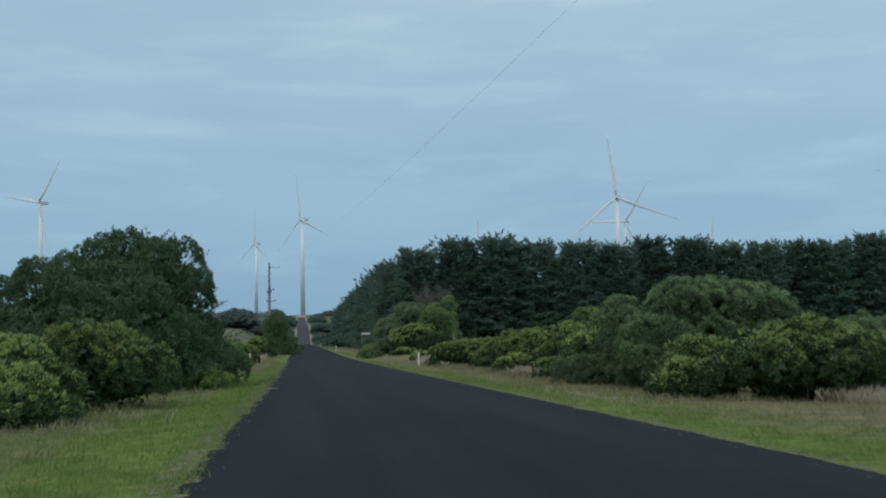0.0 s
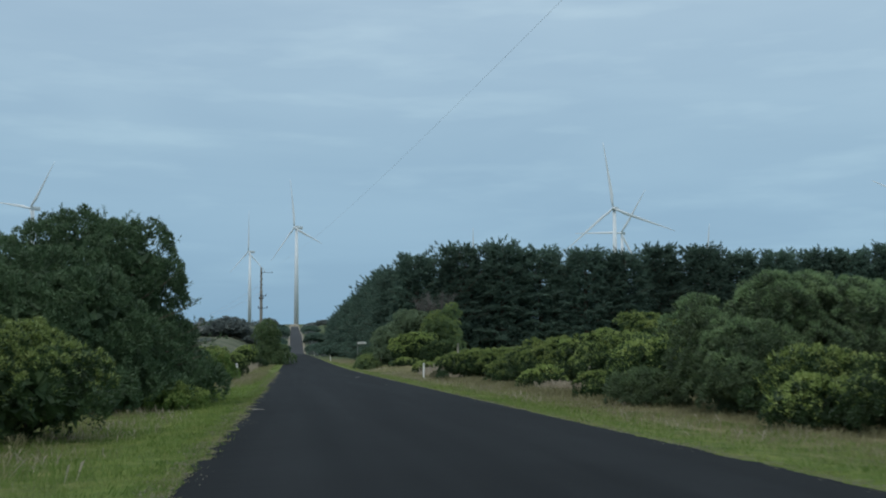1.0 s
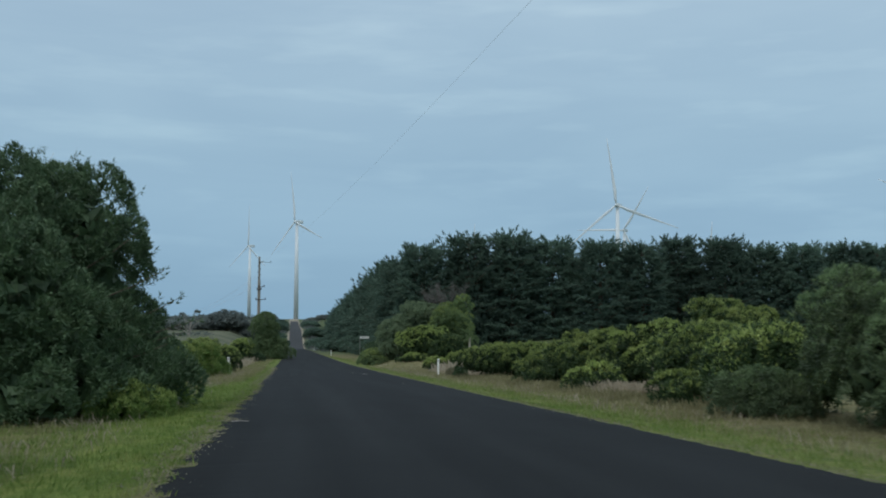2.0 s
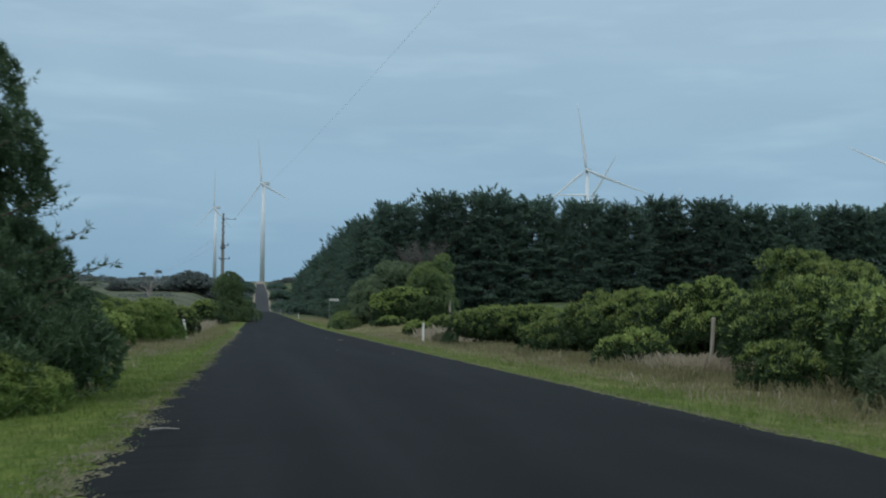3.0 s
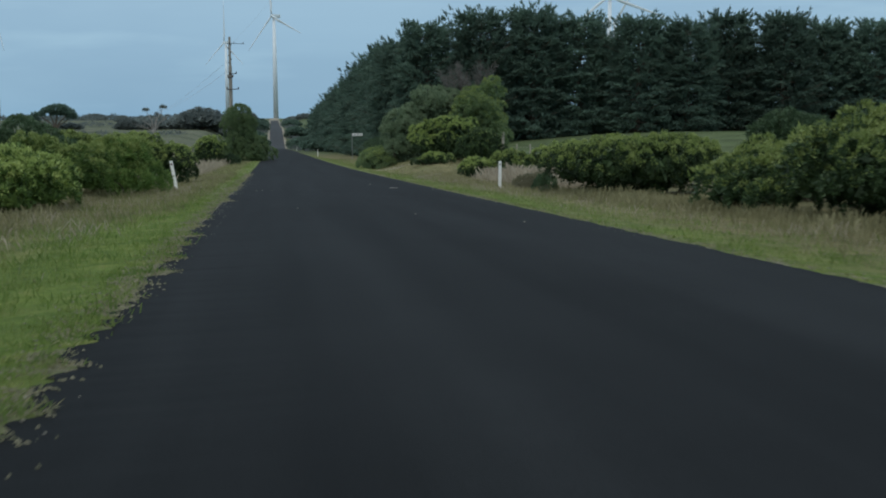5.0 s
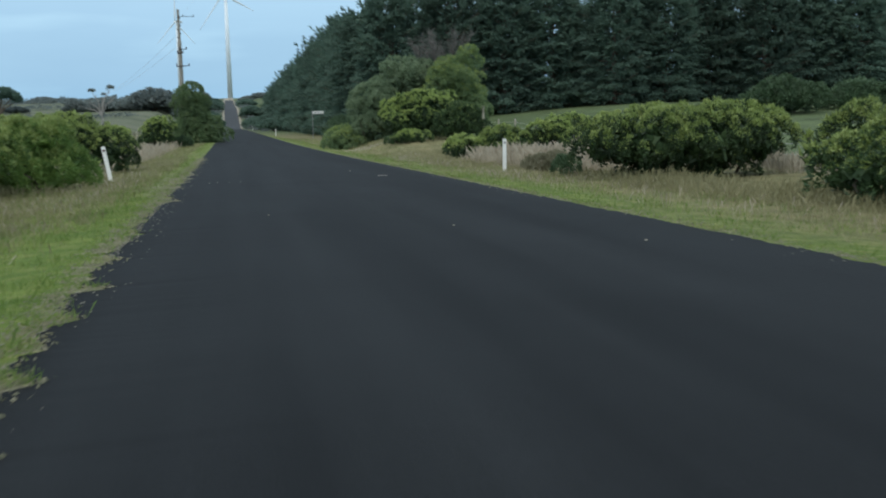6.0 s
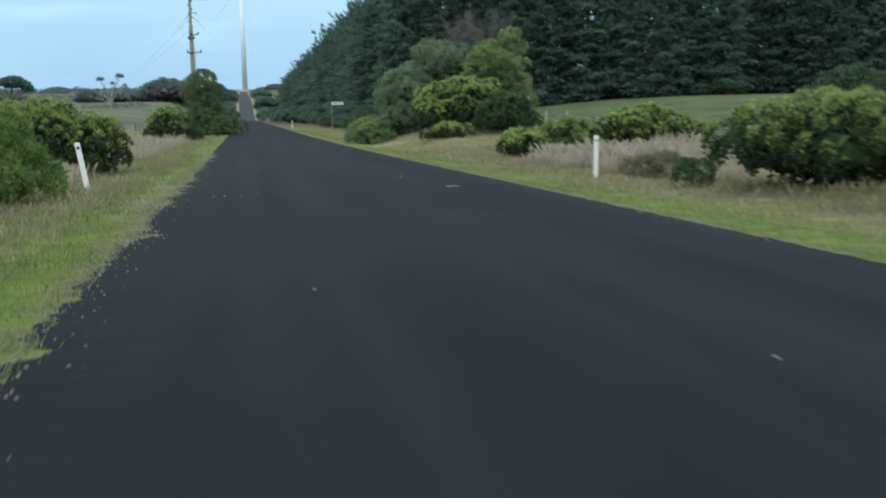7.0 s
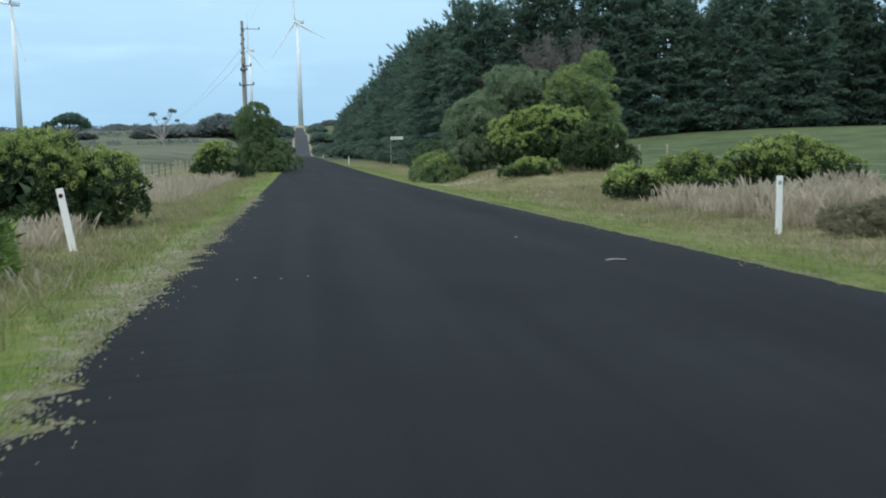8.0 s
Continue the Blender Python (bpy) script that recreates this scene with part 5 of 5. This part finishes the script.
tufts("verge_grass", "short green grass on the road verges", M_GRASS,
      [(-8.5, -3.2, 9, 18, 2800), (-8.5, -3.2, 18, 60, 15000), (-8, -3.2, 60, 110, 11000), (3.3, 7.5, 14, 60, 9500), (3.3, 7.5, 60, 115, 6500), (-8, -3.5, 110, 175, 5000), (3.5, 8, 115, 190, 5000)],
      0.13, 0.014, 3, 41, verge_keep)
tufts("dry_grass", "dry straw-coloured grass along the verges", M_DRY,
      [(-9, -5.6, 14, 66, 3600), (-9, -4.2, 66, 110, 7600), (4.3, 10, 22, 112, 13500), (-11, -4.5, 100, 168, 5000), (5, 13, 90, 125, 4000)],
      0.22, 0.007, 4, 42, dry_keep, 0.45)
tufts("tall_dry_grass", "tall seeding dry grass between the shrubs", M_STRAW,
      [(8.0, 15.0, 89, 99, 2400), (8.4, 10.8, 55.8, 58.6, 800), (10.5, 16.5, 25, 31, 1500), (-9, -6.5, 87.5, 95, 420), (-11, -6.5, 106, 148, 1500), (14, 17, 84, 92, 320), (12.6, 16.5, 74, 84, 800), (8.2, 10.5, 84.5, 88.5, 420)],
      0.46, 0.005, 7, 43, lambda x, y, r: noise.noise((x * 0.7, y * 0.7, 3.0)) > -0.2, 0.2, 0.22)


tufts("rank_grass", "rank grey-brown grass at the feet of the shrubs", M_DRY,
      [(6.2, 9.0, 44, 62, 1500), (6.2, 9.2, 62, 82, 1700), (-8.2, -6.6, 64, 84, 900)],
      0.34, 0.007, 6, 49, lambda x, y, r: abs(x) + 1.5 * noise.noise((x * 0.3, y * 0.45, 9.0)) > 7.5 + 0.5 * r.normal(), 0.3, 0.15)
tufts("straw_grass", "tall pale straw grass behind the guide post", M_STRAW,
      [(8.2, 15.5, 89.5, 98.5, 2300), (10, 16, 86.0, 90, 700), (-9.5, -6.5, 106, 140, 420)],
      0.78, 0.006, 7, 45, lambda x, y, r: noise.noise((x * 0.5, y * 0.5, 3.0)) > -0.1, 0.16, 0.25)
tufts("edge_grass", "short green grass creeping over the ragged seal", M_GRASS,
      [(-3.95, -3.15, 10, 60, 9000), (-3.95, -3.15, 60, 100, 5500), (3.25, 3.9, 16, 100, 5000)],
      0.075, 0.012, 4, 48, lambda x, y, r: abs(x) - seal(y, x) > r.uniform(-0.06, 0.12), 0.8)
tufts("grass_stems", "pale seed stems standing in the green verge", M_STRAW,
      [(-7.6, -4.8, 24, 100, 2800), (4.8, 7.5, 28, 110, 1800)],
      0.26, 0.005, 3, 47, lambda x, y, r: noise.noise((x * 0.5, y * 0.4, 6.0)) > r.uniform(-0.3, 0.4), 0.35, 0.2)
tufts("edge_litter", "dead grass and dirt fringing the ragged seal", M_DRY,
      [(-4.5, -3.15, 9, 20, 2400), (-4.5, -3.15, 20, 60, 8500), (-4.5, -3.2, 60, 110, 8000), (3.25, 4.1, 15, 110, 7000)],
      0.06, 0.009, 4, 44, lambda x, y, r: r.uniform(-0.09, 0.1) < abs(x) - seal(y, x) < r.uniform(0.1, 0.9), 2.2)


def edge_crust():
    """Thin tongues of dirt and dead grass that lie over the edges of the seal."""
    r = np.random.default_rng(46)
    verts, faces = [], []
    for _ in range(34000):
        s = -1 if r.uniform() < 0.88 else 1
        y = r.uniform(9, 112)
        big = 0.5 + 0.9 * max(0, noise.noise((s * 3.0, y * 0.45, 2.5)) + 0.35)
        near = 0.45 + 0.55 * smooth_step(30, 45, y)
        reach = abs(r.normal()) * (0.11 if s < 0 else 0.05) * big * near
        cx = s * (seal(y, s) + 0.03 + abs(r.normal()) * 0.13 - reach)
        if noise.noise((cx * 2.2, y * 1.7, 2.0)) < -0.15:
            continue
        rx, ry = r.uniform(0.006, 0.024) * big, r.uniform(0.004, 0.013)
        z = road_z(y) + 0.020
        o = len(verts)
        verts.append((cx, y, z + 0.012))
        for k in range(5):
            a, q = 2 * math.pi * k / 5, r.uniform(0.4, 1.3)
            verts.append((cx + math.cos(a) * rx * q, y + math.sin(a) * ry * q, z - 0.004))
        faces += [(o, o + 1 + k, o + 1 + (k + 1) % 5) for k in range(5)]
    tagged(new("edge_crust", mesh_from("edge_crust", verts, faces, M_CRUST)), "tongues of dirt and dead grass over the seal", "dirt", kind="stuff")


edge_crust()


# ---- gravel and bits on the road ----
def gravel():
    r = np.random.default_rng(51)
    verts, faces = [], []
    for _ in range(17000):
        side = -1 if r.uniform() < 0.65 else 1
        y = r.uniform(8, 105)
        x = side * (HALF + (abs(r.normal()) * 0.2 - 0.04 if r.uniform() < 0.93 else -0.25 * abs(r.normal())))
        if noise.noise((x * 0.8, y * 0.45, 6.0)) < r.uniform(-0.25, 0.15):
            continue
        s = r.uniform(0.004, 0.013)
        z = road_z(y) + 0.020 if abs(x) < HALF else ground_z(x, y) + 0.01
        o = len(verts)
        k = r.uniform(0.6, 1.4, 6) * s
        verts += [(x + k[0], y, z), (x, y + k[1], z), (x - k[2], y, z), (x, y - k[3], z), (x, y, z + k[4] * 0.7), (x, y, z - k[5])]
        for a, b in ((0, 1), (1, 2), (2, 3), (3, 0)):
            faces += [(o + a, o + b, o + 4), (o + b, o + a, o + 5)]
    tagged(new("edge_gravel", mesh_from("edge_gravel", verts, faces, M_STONE)), "loose pale gravel along the ragged road edge", "gravel", kind="stuff")


gravel()


def twig(x, y, length, turn):
    bm = bmesh.new()
    tube(bm, [(-length / 2, 0, 0.012), (-length * 0.1, 0.03, 0.018), (length / 2, -0.01, 0.012)], [0.014, 0.012, 0.006], 6)
    tube(bm, [(0, 0.02, 0.016), (length * 0.2, 0.08, 0.02)], [0.008, 0.004], 5)
    me = bpy.data.meshes.new("twig")
    bm.to_mesh(me)
    bm.free()
    me.materials.append(M_DEADWOOD)
    ob = tagged(new("twig", me), "grey fallen twig lying on the road", "twig", "bits on the road")
    ob.matrix_basis = pose(x, y, road_z(y) + 0.035 + 0.05 * (1 - abs(x) / HALF), -1.7, 0, turn)


def stone(x, y, s):
    bm = bmesh.new()
    for v in bmesh.ops.create_icosphere(bm, subdivisions=2, radius=s)["verts"]:
        v.co = Vector((v.co.x, v.co.y * 0.8, v.co.z * 0.6)) * (1 + 0.25 * noise.noise(v.co * 30 + Vector((x, y, 0))))
    me = bpy.data.meshes.new("stone")
    bm.to_mesh(me)
    bm.free()
    me.materials.append(M_STONE)
    ob = tagged(new("stone", me), "small pale stone lying on the road", "stone", "bits on the road")
    ob.matrix_basis = pose(x, y, road_z(y) + 0.04 + 0.05 * (1 - abs(x) / HALF) + 0.3 * s)


for x, y, ln, turn in ((-3.1, 41.2, 0.3, 8), (1.9, 82.0, 0.26, 2)):
    twig(x, y, ln, turn)
for x, y, s in ((1.45, 86.0, 0.05), (-2.7, 81.5, 0.03), (-2.5, 81.6, 0.035), (-2.2, 81.4, 0.025), (-1.9, 81.5, 0.025), (3.1, 81.0, 0.03), (3.3, 80.8, 0.025), (0.6, 66.5, 0.03), (2.2, 64.0, 0.035), (-1.62, 69.7, 0.03)):
    stone(x, y, s * 0.55)
